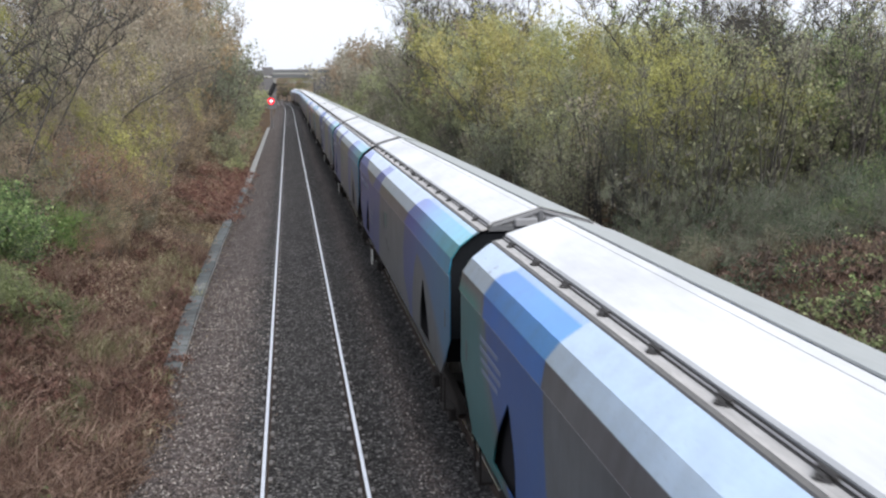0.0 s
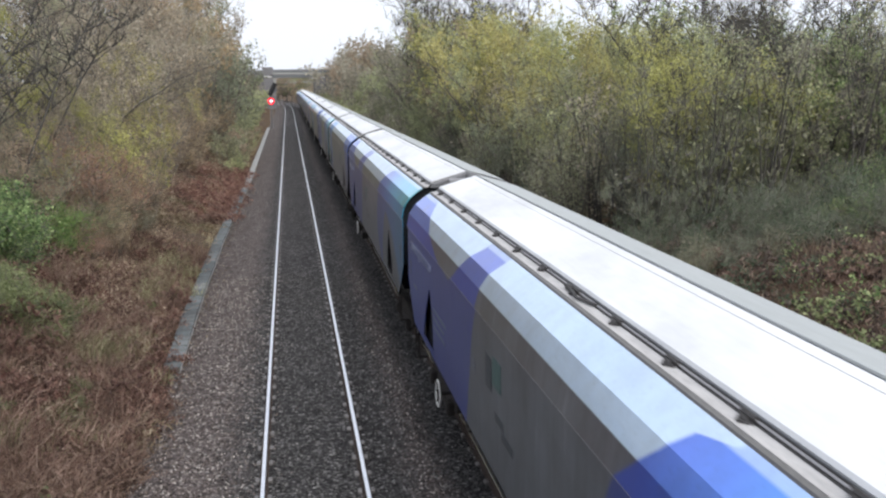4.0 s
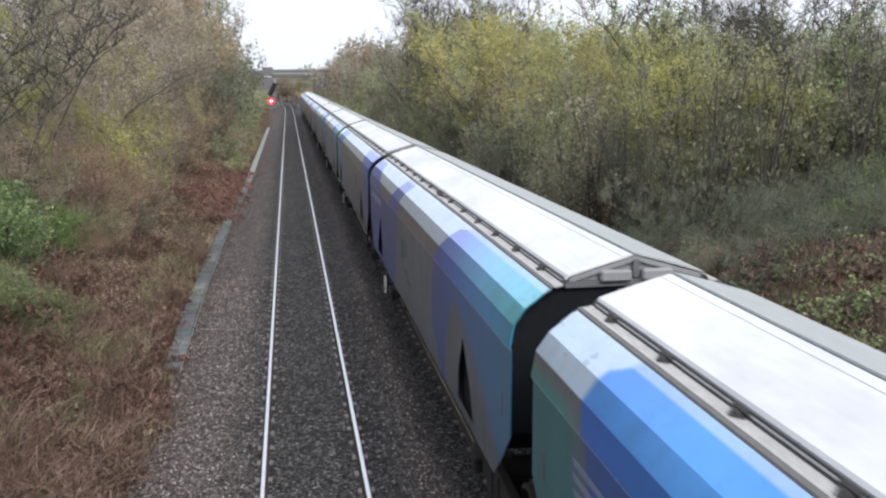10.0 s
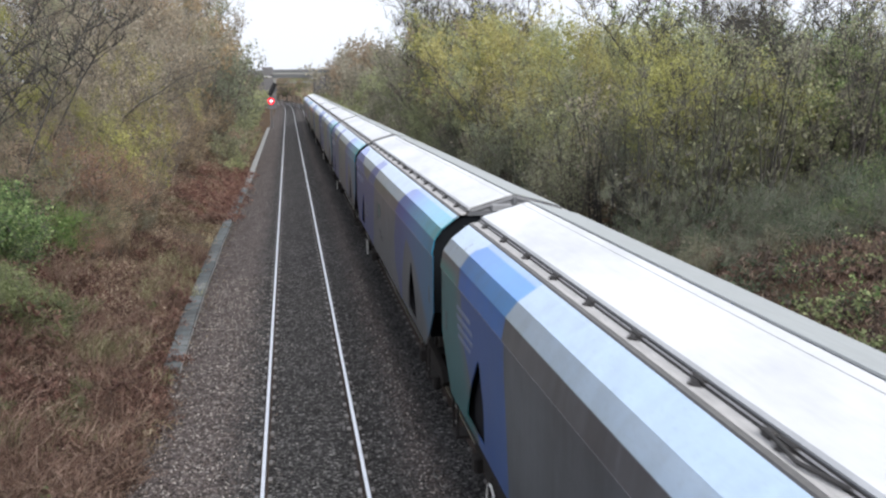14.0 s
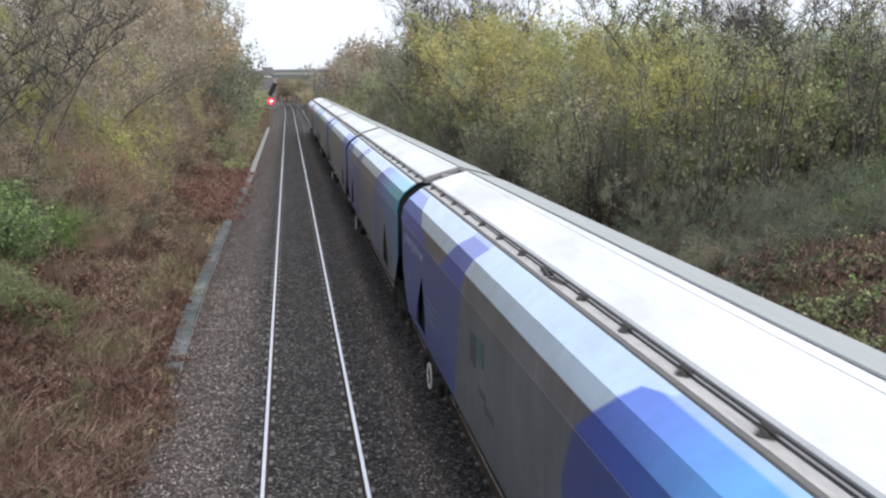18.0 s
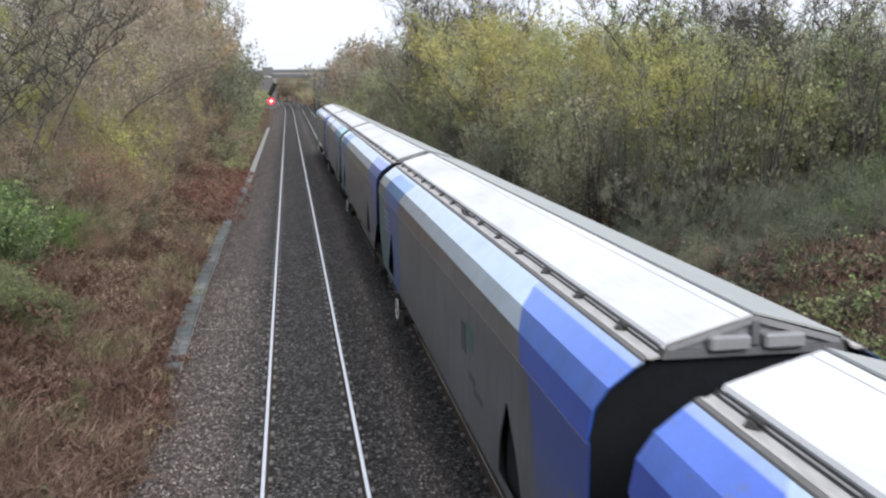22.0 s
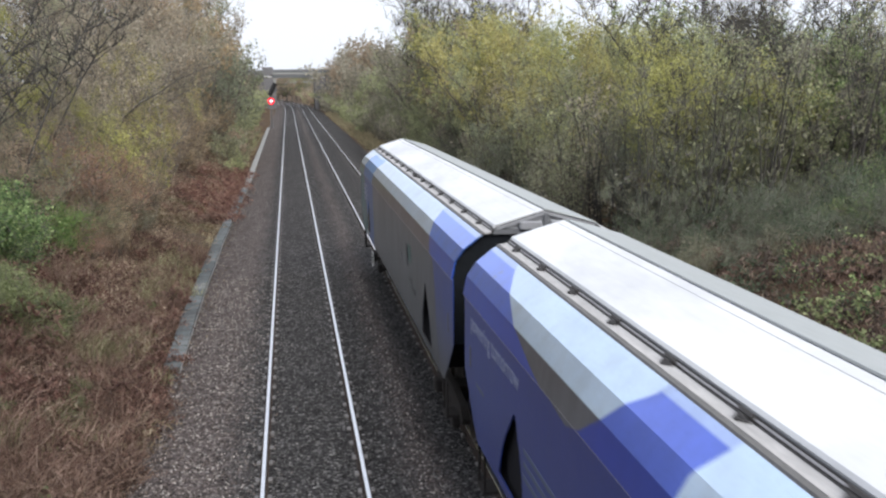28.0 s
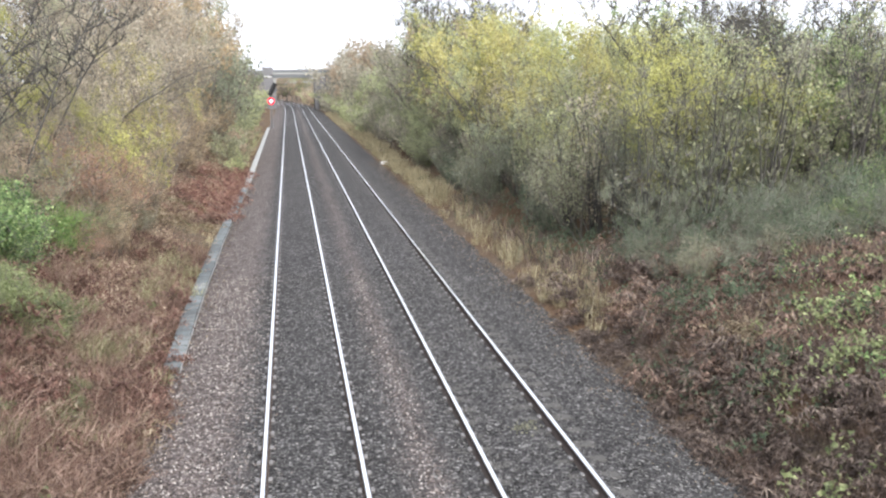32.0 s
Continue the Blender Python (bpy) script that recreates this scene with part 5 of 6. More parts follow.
    while y < 122:
        x = 12.6 + rng.uniform(-0.8, 0.8) + 1.0 * (y < 38)
        plant(rng.choice(("willow_a", "willow_b", "willow_c")), x, y, rng.uniform(0.86, 1.02) * (0.88 + 0.12 * smooth(34, 46, y)) * (1 + 0.25 * smooth(40, 80, y)) * (1 - 0.25 * smooth(82, 118, y)), tone(x, y))
        y += rng.uniform(2.6, 3.6)
    y = 30.0
    while y < 122:
        k = rng.choice(("willow_a", "willow_b", "birch_a", "willow_c"))
        x = 16.2 + rng.uniform(-1, 1)
        plant(k, x, y, rng.uniform(0.8, 0.98) * (0.72 if k == "birch_a" else 1.0) * (0.90 + 0.10 * smooth(34, 46, y)) * (1 + 0.3 * smooth(40, 80, y)) * (1 - 0.25 * smooth(82, 118, y)), tone(x, y))
        y += rng.uniform(3.0, 4.2)
    for x, y, s in ((17.5, 31, 0.8), (20.0, 36, 0.95), (19.0, 42, 0.9), (14.5, 37.5, 0.85), (17.0, 48, 0.95), (15.0, 78, 1.3), (13.5, 86, 1.35), (15.5, 94, 1.4), (14.0, 102, 1.35), (16.0, 70, 1.2), (16.5, 84, 1.4), (17.0, 104, 1.45), (15.0, 36, 0.98), (12.5, 74, 0.95), (13.2, 82, 1.0), (12.4, 92, 1.05), (14.2, 68, 0.95)):
        plant(rng.choice(("bare_a", "bare_b")), x, y, s)
    for i in range(9):
        plant(rng.choice(("willow_b", "willow_a")), 20.5 + rng.uniform(-1, 1), 45 + 4.0 * i, rng.uniform(0.85, 1.0), rng.choice((LEAF_GREEN, LEAF_OLIVE)))
    plant("birch_a", 11.4, 66.0, 0.6, LEAF_TAN)
    plant("birch_a", 12.0, 68.0, 0.55, LEAF_TAN)
    for i in range(9):
        plant(rng.choice(("willow_a", "willow_b", "willow_c")), 10.8 + 1.05 * i + rng.uniform(-0.3, 0.3), 26.8 + 0.15 * i + rng.uniform(-0.7, 0.7), rng.uniform(0.38, 0.56), rng.choice((LEAF_SHADE, LEAF_DIM, LEAF_OLIVE)))
    for i in range(5):
        plant("shrub_b", 10.4 + 2.0 * i + rng.uniform(-0.6, 0.6), 25.8 + rng.uniform(-0.6, 0.6), rng.uniform(0.55, 0.75), rng.choice((LEAF_SHADE, LEAF_DARK)))
    for i in range(6):
        plant(rng.choice(("willow_a", "willow_b")), 12.2 + 1.5 * i, 29.0 + 0.3 * i, rng.uniform(0.75, 0.9), (LEAF_YELLOWGREEN, LEAF_YELLOWGREEN, LEAF_OLIVE, LEAF_GREYBROWN, LEAF_GREEN, LEAF_GREEN)[i])
    for i in range(9):
        plant("sapling", 10.6 + 1.1 * i + rng.uniform(-0.4, 0.4), 26.6 + 0.1 * i + rng.uniform(-0.8, 1.4), rng.uniform(0.7, 1.0), rng.choice((LEAF_DIM, LEAF_OLIVE, LEAF_GREYBROWN)))
    for i in range(16):
        plant("sapling", 10.6 + rng.uniform(-0.5, 0.9), 31 + 2.3 * i, rng.uniform(0.65, 1.0), rng.choice((LEAF_DIM, LEAF_OLIVE, LEAF_GREYBROWN)))
    for i in range(5):
        plant("bare_b", 12.8 + 1.5 * i, 29.6 + rng.uniform(-0.8, 1.6), rng.uniform(0.62, 0.8), LEAF_DIM)
    for i in range(8):
        plant(rng.choice(("willow_b", "willow_a")), 18.6 + 0.8 * i, 31.0 + 1.0 * i + rng.uniform(-0.8, 0.8), rng.uniform(0.6, 0.72), rng.choice((LEAF_OLIVE, LEAF_GREEN, LEAF_GREEN)))
    for x, y, s, m in ((9.9, 23.6, 0.45, LEAF_DARK), (10.9, 24.6, 0.6, LEAF_DARK), (11.8, 23.2, 0.55, LEAF_DARK), (12.6, 24.8, 0.65, LEAF_SHADE), (13.4, 23.0, 0.6, LEAF_DARK), (14.3, 24.2, 0.6, LEAF_DARK), (13.9, 21.9, 0.42, LEAF_HOLLY), (15.2, 23.0, 0.6, LEAF_DARK), (12.2, 21.8, 0.4, LEAF_DARK), (9.4, 25.6, 0.5, LEAF_DARK), (16.0, 24.2, 0.7, LEAF_HOLLY)):
        plant(rng.choice(("shrub_a", "shrub_b")), x, y, s, m, "low leafy bush at the edge of the bracken")
    for x, y, q in ((9.3, 25.0, 0.42), (9.4, 23.2, 0.36), (9.8, 21.9, 0.38), (10.6, 21.5, 0.42), (11.4, 21.3, 0.4), (12.2, 21.4, 0.46), (13.0, 21.3, 0.42), (13.8, 21.6, 0.5), (14.7, 21.8, 0.5), (10.2, 22.9, 0.45), (11.3, 22.6, 0.5), (12.6, 22.6, 0.52)):
        plant(rng.choice(("shrub_a", "shrub_b")), x, y, q, rng.choice((LEAF_SHADE, LEAF_SHADE, LEAF_DIM)), "low tangled bush at the foot of the thicket")
    plant("leafy_bush", 13.0, 22.4, 0.5, LEAF_DARK, "dark green leafy bush at the foot of the thicket")
    plant("leafy_bush", 13.7, 22.9, 0.5, LEAF_SPRAY, "yellow-green leafy bush at the foot of the thicket")
    plant("bare_a", 16.7, 27.4, 0.6)
    for x, y, q in ((15.6, 31.2, 0.8), (16.6, 32.0, 0.82), (17.6, 32.6, 0.8), (18.6, 34.0, 0.8), (14.6, 31.8, 0.8)):
        plant("bare_b", x, y, q, LEAF_DIM)
        plant("willow_b", x + 0.5, y + 1.6, 0.9, LEAF_DIM if x < 16 else LEAF_GREEN)
    for x, y, s in ((17.3, 27.8, 0.62), (18.4, 29.2, 0.68), (16.4, 28.6, 0.6)):
        plant("willow_b", x, y, s, LEAF_FRESH, "willow still in green leaf on the railway bank")
    for i in range(5):
        plant("sapling", 11.8 + 1.5 * i + rng.uniform(-0.3, 0.3), 26.2 + rng.uniform(0, 3.0), rng.uniform(0.8, 1.05), rng.choice((LEAF_DIM, LEAF_OLIVE)))
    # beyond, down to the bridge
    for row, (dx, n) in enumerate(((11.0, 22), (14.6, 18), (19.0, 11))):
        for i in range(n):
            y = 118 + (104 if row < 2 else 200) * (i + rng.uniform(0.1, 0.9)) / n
            plant(rng.choice(("far_a", "far_a", "far_b")), bend(y) + dx + rng.uniform(-1, 1) + 0.6 * smooth(150, 215, y), y, (0.42 if row == 0 else 0.82) * rng.uniform(0.85, 1.1), rng.choice((LEAF_OLIVE, LEAF_HAZE_GREEN, LEAF_HAZE_GREY, LEAF_OLIVE)))
    for i in range(28):
        y = 112 + 4.0 * i
        plant("far_shrub", bend(y) + 9.6 + rng.uniform(-0.6, 0.6), y, rng.uniform(0.9, 1.3), rng.choice((LEAF_OLIVE, LEAF_HAZE_GREEN, LEAF_HAZE_GREY)))
        plant("far_shrub", bend(y) - 5.7 + rng.uniform(-0.5, 0.4) - 1.0 * smooth(140, 200, y), y, rng.uniform(0.85, 1.2), rng.choice((LEAF_OLIVE, LEAF_HAZE_GREEN, LEAF_HAZE_GREY)))
    for x, y, s in ((7.6, 206, 1.1), (9.0, 212, 1.5), (10.5, 216, 1.7), (8.3, 200, 1.0), (-5.6, 212, 1.2), (-7.2, 214, 1.7), (-9.5, 216, 2.0)):
        plant("far_shrub", x, y, s, rng.choice((LEAF_HAZE_GREY, LEAF_OLIVE)))
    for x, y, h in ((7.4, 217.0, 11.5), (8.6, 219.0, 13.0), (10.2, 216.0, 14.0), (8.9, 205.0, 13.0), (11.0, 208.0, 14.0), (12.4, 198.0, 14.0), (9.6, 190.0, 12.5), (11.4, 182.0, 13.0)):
        plant("far_b", x, y, h / 10.2, LEAF_HAZE_GREY, true_size=True)
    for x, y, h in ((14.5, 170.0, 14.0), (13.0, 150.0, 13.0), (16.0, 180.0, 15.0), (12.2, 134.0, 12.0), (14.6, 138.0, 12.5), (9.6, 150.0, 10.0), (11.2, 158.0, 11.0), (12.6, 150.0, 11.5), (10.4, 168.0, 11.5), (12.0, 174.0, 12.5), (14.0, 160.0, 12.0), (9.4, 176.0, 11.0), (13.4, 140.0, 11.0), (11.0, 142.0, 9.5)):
        plant("far_b", x, y, h / 10.2, rng.choice((LEAF_HAZE_GREY, LEAF_TAN, LEAF_HAZE_GREY)), true_size=True)
    # -- left of the line
    y = 36.5
    while y < 110:
        plant(rng.choice(("shrub_a", "shrub_b", "shrub_a")), -7.2 + rng.uniform(-0.7, 0.9), y, rng.uniform(0.8, 1.2), rng.choice((LEAF_TAN, LEAF_TAN, LEAF_PALE_TAN, LEAF_GREYBROWN) if y < 38 else (LEAF_TAN, LEAF_PALE_TAN, LEAF_GREYBROWN, LEAF_TAN)))
        y += rng.uniform(1.9, 2.7)
    y = 20.0
    while y < 125:
        k = rng.choice(("birch_a", "willow_b", "birch_b", "willow_c") if y > 40 else ("bare_a", "birch_a", "bare_b"))
        plant(k, -9.6 + rng.uniform(-0.9, 0.9), y, rng.uniform(0.85, 1.05) * (0.8 if k[0] == "b" else 0.95) * (1 + 0.12 * smooth(45, 80, y)), rng.choice((LEAF_TAN, LEAF_GREYBROWN, LEAF_DIM, LEAF_TAN, LEAF_GREYBROWN, LEAF_GREYBROWN)))
        y += rng.uniform(2.8, 3.8)
    y = 22.0
    while y < 125:
        plant(rng.choice(("birch_b", "birch_a", "bare_a")), -13.0 + rng.uniform(-1.2, 1.2), y, rng.uniform(0.9, 1.1) * (0.95 + 0.15 * smooth(45, 80, y)), rng.choice((LEAF_TAN, LEAF_GREYBROWN, LEAF_PALE_TAN)))
        y += rng.uniform(3.5, 4.8)
    for row, (dx, n) in enumerate(((-8.2, 20), (-12.6, 18), (-17.0, 10))):
        for i in range(n):
            y = 112 + (112 if row < 2 else 200) * (i + rng.uniform(0.1, 0.9)) / n
            plant(rng.choice(("far_a", "far_b", "far_b")), bend(y) + dx + rng.uniform(-1, 1), y, (0.42 if row == 0 else 0.85) * rng.uniform(0.85, 1.1), rng.choice((LEAF_OLIVE, LEAF_HAZE_GREY, LEAF_TAN, LEAF_GREYBROWN)))
    for i in range(3):
        plant("sapling", -7.6 + rng.uniform(-0.8, 0.8), 44 + 7.0 * i, rng.uniform(0.5, 0.7), rng.choice((LEAF_TAN, LEAF_TAN, LEAF_GREYBROWN)))
    plant("slim_birch", -6.35, 49.0, 0.95)
    for i in range(11):
        plant("far_shrub", -4.9 + rng.uniform(-0.5, 0.4), 70 + 3.8 * i, rng.uniform(0.5, 0.85), rng.choice((LEAF_OLIVE, LEAF_DIM, LEAF_TAN)))
    # a yellow sallow, an ivy-clad tree and green bushes that stand out
    plant("willow_c", -6.3, 42.8, 0.42, LEAF_GOLD, "slender bright yellow sallow among brown trees", tall=1.75)
    plant("willow_b", -7.2, 38.0, 0.30, LEAF_YELLOWGREEN, "yellow-green sallow among brown trees", tall=1.6)
    for x, y, q in ((-8.0, 72.0, 0.86), (-7.6, 78.0, 0.84)):
        plant("birch_a", x, y, q, LEAF_ORANGE, "tall birch with orange-brown leaves")
    plant("birch_b", -7.9, 33.5, 0.55, LEAF_YELLOWGREEN, "slim birch with a few yellow leaves")
    for x, y, q in ((-6.2, 84.0, 9.6), (-5.9, 90.0, 9.2), (-5.4, 97.0, 8.6)):
        plant("willow_b", x, y, q / 7.6, LEAF_SHADE, "dark green ivy-clad tree", true_size=True)
    for x, y, q in ((-4.4, 88.0, 0.95), (-4.1, 94.0, 1.05), (-4.5, 99.0, 1.25), (-4.6, 82.0, 0.7)):
        plant("shrub_a", x, y, q, LEAF_HAZE_GREEN, "green leafy bush beside the signal")
    for x, y, q in ((-7.8, 26.4, 0.8), (-7.4, 25.0, 0.78), (-8.2, 24.6, 0.9), (-7.0, 24.4, 0.55)):
        plant("leafy_bush", x, y, q, LEAF_HOLLY, "dense bright green leafy bush on the bank")
    for x, y, q in ((-5.75, 20.8, 0.46), (-6.15, 20.3, 0.5), (-5.5, 21.4, 0.4), (-5.35, 20.6, 0.28), (-6.4, 21.2, 0.46), (-5.6, 19.9, 0.25), (-5.3, 23.6, 0.24)):
        plant("leafy_bush", x, y, q, LEAF_SPRAY, "yellowish green bush on the bank")
    for x, y, s in ((-6.7, 38, 1.05), (-6.1, 44, 0.9), (-6.1, 38, 0.58), (-6.8, 36, 0.84)):
        plant("shrub_a", x, y, s, LEAF_YELLOWGREEN, "shrub with yellow-green leaves on the bank")
    plant("leafy_bush", -6.5, 28.5, 0.36, LEAF_FRESH, "small green bush on the bank", tall=1.9)
    for x, y, q in ((-4.35, 18.5, 0.2), (-4.25, 17.6, 0.22), (-4.2, 17.0, 0.18), (-4.65, 17.2, 0.15), (-5.2, 16.4, 0.15)):
        plant("leafy_bush", x, y, q, LEAF_SPRAY, "small green bramble bush among the bracken")
    for x, y, s in ((-7.0, 32, 0.92), (-6.4, 33.5, 0.85), (-6.2, 28.5, 0.42)):
        plant("shrub_a", x, y, s, LEAF_RUSSET, "russet-leaved shrub on the bank")
    for x, y, s, m in ((-7.9, 31, 0.84, LEAF_DIM), (-7.2, 30, 0.7, LEAF_TAN), (-6.3, 31, 0.66, LEAF_OLIVE), (-6.0, 33, 0.55, LEAF_PALE_TAN), (-5.6, 35, 0.6, LEAF_DIM)):
        plant("shrub_b", x, y, s, m, "tangled shrub with withering leaves on the bank")
    for x, y, s in ((-6.5, 33.0, 0.62), (-6.0, 36.5, 0.7), (-5.7, 31.0, 0.45), (-5.6, 40.0, 0.6)):
        plant("shrub_a", x, y, s, LEAF_PALE_TAN, "low shrub with pale tan leaves")
    for x, y, s, m in ((-9.4, 27.5, 1.0, LEAF_TAN), (-8.6, 29.5, 0.5, LEAF_TAN), (-10.2, 30.0, 1.2, LEAF_GREYBROWN), (-7.3, 31.5, 0.5, LEAF_TAN), (-6.6, 29.5, 0.4, LEAF_RUSSET), (-9.4, 24.2, 1.0, LEAF_GREYBROWN)):
        plant("shrub_a", x, y, s, m)
    plant("bare_a", -9.6, 28.5, 0.6)
    plant("bare_b", -10.8, 28.0, 0.7)
    plant("shrub_a", -8.4, 20.5, 1.0, LEAF_TAN)
    plant("shrub_a", -8.8, 17.5, 1.0, LEAF_TAN)
    for i in range(22):
        plant("far_shrub", -3.95 - 0.5 * (i % 2) + rng.uniform(-0.2, 0.15), 66 + 2.1 * i, rng.uniform(0.28, 0.42), rng.choice((LEAF_HAZE_GREEN, LEAF_DIM, LEAF_TAN, LEAF_OLIVE)))
    for x, y, q, m in ((-9.4, 33.0, 0.95, LEAF_DIM), (-8.9, 30.4, 0.85, LEAF_TAN), (-10.4, 34.0, 1.0, LEAF_GREYBROWN), (-9.8, 31.6, 0.9, LEAF_OLIVE), (-8.6, 35.0, 0.9, LEAF_TAN)):
        plant("shrub_a", x, y, q, m)
    # beyond the bridge the woods close the view
    for i in range(46):
        x = -70 + 2.9 * i
        plant(rng.choice(("far_a", "far_b")), x, 322 + rng.uniform(-5, 12), rng.uniform(1.0, 1.1), rng.choice((LEAF_TAN, LEAF_HAZE_GREY, LEAF_HAZE_GREEN)), true_size=True)
    for i in range(16):
        plant(rng.choice(("far_a", "far_b")), -14 + 1.5 * i, 316 + rng.uniform(-6, 6), rng.uniform(1.0, 1.12), rng.choice((LEAF_TAN, LEAF_HAZE_GREY, LEAF_OLIVE)), true_size=True)
    for i in range(16):
        plant("far_a", -7 + 1.2 * i, 268 + rng.uniform(-6, 10), rng.uniform(0.62, 0.78), rng.choice((LEAF_TAN, LEAF_OLIVE, LEAF_HAZE_GREY)), true_size=True) if 1.0 < abs(-7 + 1.2 * i - bend(268) - 1.7) - 4.2 else None
    for i in range(12):
        plant("far_shrub", 5.2 + rng.uniform(-0.5, 5), 240 + rng.uniform(0, 40), 1.3, rng.choice((LEAF_TAN, LEAF_OLIVE)))

    for key, src in kinds.items():
        if key not in used:
            for c in list(src.children):
                bpy.data.objects.remove(c)
            bpy.data.objects.remove(src)
    # -- undergrowth
    r2 = random.Random(4)
    open_left = lambda x, y: x < -3.55 - 0.2 * math.sin(y * 0.7) or y < 20.0
    edge_right = lambda x, y: x > 6.75 + 0.25 * math.sin(y) + 0.3 * math.sin(y * 0.37) + 0.6 * smooth(17, 24, y)
    patch = lambda x, y, k: noise.noise((x * 0.55, y * 0.45, k))

    def heaped(spots, k):
        """Clumps stand taller on some spots and lie flat on others."""
        return [(x, y, s * (0.85 + 0.75 * noise.noise((x * 0.9, y * 0.8, k)))) for x, y, s in spots]
    left_a = lambda x, y: open_left(x, y) and patch(x, y, 1.0) < 0.16
    left_b = lambda x, y: open_left(x, y) and patch(x, y, 1.0) > 0.02
    left_c = lambda x, y: open_left(x, y) and patch(x, y, 5.0) > 0.12
    bracken_stuff("dead_bracken", "matted reddish-brown dead bracken on the bank", heaped(scatter(r2, 500, -7.6, -2.75, 9.0, 30.0, 0.55, 1.25, left_a) + scatter(r2, 230, -7.4, -3.0, 30.0, 78.0, 0.6, 1.2, open_left), 2.0), 31)
    bracken_stuff("dead_bracken", "withered tan bracken and fern on the bank", heaped(scatter(r2, 190, -7.6, -3.0, 9.0, 60.0, 0.5, 1.15, left_c), 2.0), 36, BRACKEN_TAN)
    bracken_stuff("dead_bracken", "fox-red bracken sprawling over the cable trough", scatter(r2, 170, -5.9, -2.5, 42.5, 66.0, 0.9, 1.4, lambda x, y: x < -2.55 - 0.5 * abs(math.sin(y * 0.45))), 37, BRACKEN_FOX)
    bracken_stuff("dead_bracken", "fox-red bracken among the paler fronds", heaped(scatter(r2, 190, -7.4, -2.85, 9.0, 34.0, 0.6, 1.25, left_b), 2.0) + [(-3.1, 20.25, 0.75), (-2.9, 20.1, 0.6), (-3.3, 20.5, 0.7), (-3.05, 19.8, 0.8), (-3.4, 20.1, 0.9)], 40, BRACKEN_FOX)
    bracken_stuff("dead_bracken", "small bracken fronds overhanging the cable trough", scatter(r2, 60, -3.5, -3.1, 19.6, 34.0, 0.3, 0.6), 55, BRACKEN_FOX)
    bracken_stuff("dead_bracken", "grey-brown dead bracken under the willows", heaped(scatter(r2, 560, 6.7, 15.5, 11.0, 30.0, 0.65, 1.35, edge_right), 3.0), 32, BRACKEN_GREY)
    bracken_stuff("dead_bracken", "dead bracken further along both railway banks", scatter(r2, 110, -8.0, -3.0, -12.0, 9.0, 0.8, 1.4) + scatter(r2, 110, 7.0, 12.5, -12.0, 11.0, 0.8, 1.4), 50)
    bracken_stuff("dead_bracken", "low withered bracken at the ballast edge", scatter(r2, 210, 6.45, 7.9, 10.5, 24.0, 0.35, 0.75) + scatter(r2, 110, 7.2, 9.6, 10.5, 16.0, 0.5, 1.0), 39, BRACKEN_GREY)
    bracken_stuff("dead_bracken", "pale tan fronds topping the bracken mound", heaped(scatter(r2, 30, 8.8, 15.0, 15.0, 23.0, 0.7, 1.3, lambda x, y: patch(x, y, 11.0) > 0.05), 3.0), 51, BRACKEN)
    bracken_stuff("dead_bracken", "deep reddish bracken over brambles", heaped(scatter(r2, 210, 7.1, 15.0, 11.0, 29.0, 0.65, 1.4, lambda x, y: edge_right(x, y) and patch(x, y, 7.0) > 0.05), 3.0), 38, BRACKEN_RED)
    bracken_stuff("dead_bracken", "pale orange-tan bracken fronds on the mound", scatter(r2, 16, 8.5, 9.6, 17.0, 18.6, 0.6, 0.9) + scatter(r2, 12, 12.2, 14.0, 18.6, 20.4, 0.6, 0.9), 58, BRACKEN_TAN)
    blades_stuff("dry_grass", "straw-coloured dry grass beside the ballast", "grass", scatter(r2, 760, 6.9, 8.9, 26.0, 190.0, 0.7, 1.3) + scatter(r2, 50, 6.9, 8.0, 22.3, 28.0, 0.5, 0.9), 33, STRAW, 0.62, 24)
    blades_stuff("grass_tussock", "rounded tussocks of pale dry grass beside the ballast", "grass", [(q + r2.uniform(-0.5, 0.5), y + r2.uniform(-1.2, 1.2), r2.uniform(0.9, 1.5)) for q, y in ((7.6, 60), (7.7, 68), (8.0, 80), (7.6, 92), (8.0, 104), (7.6, 52), (7.7, 120)) for _ in range(16)], 46, STRAW, 0.8, 34)
    blades_stuff("dry_grass", "straw-coloured dry grass on the bank", "grass", scatter(r2, 150, -7.0, -3.3, 12.0, 120.0, 0.5, 1.0) + scatter(r2, 150, -4.6, -3.25, 62.0, 118.0, 0.6, 1.1), 34, STRAW, 0.5, 22, 0.009)
    blades_stuff("faded_grass", "soft faded green grass among the bracken", "grass", scatter(r2, 90, -6.6, -2.9, 15.0, 34.0, 0.5, 1.0, lambda x, y: open_left(x, y) and patch(x, y, 9.0) > 0.1), 47, GRASS_OLIVE, 0.55, 34, 0.008)
    soft = [(x + r2.gauss(0, 0.35), y + r2.gauss(0, 0.5), r2.uniform(0.7, 1.2)) for x, y in ((-4.35, 21.6), (-4.5, 21.0), (-4.3, 29.2), (-4.0, 31.5), (-4.1, 27.4)) for _ in range(11)]
    blades_stuff("faded_grass", "soft pale olive grass among the bracken", "grass", soft, 57, GRASS_OLIVE, 0.6, 44, 0.007, 0.5)
    blades_stuff("dead_stems", "dark dead willowherb stems in dry grass", "weeds", scatter(r2, 60, 7.3, 8.8, 25.0, 48.0, 0.9, 1.2), 35, BRACKEN_GREY, 1.0, 9, 0.014)
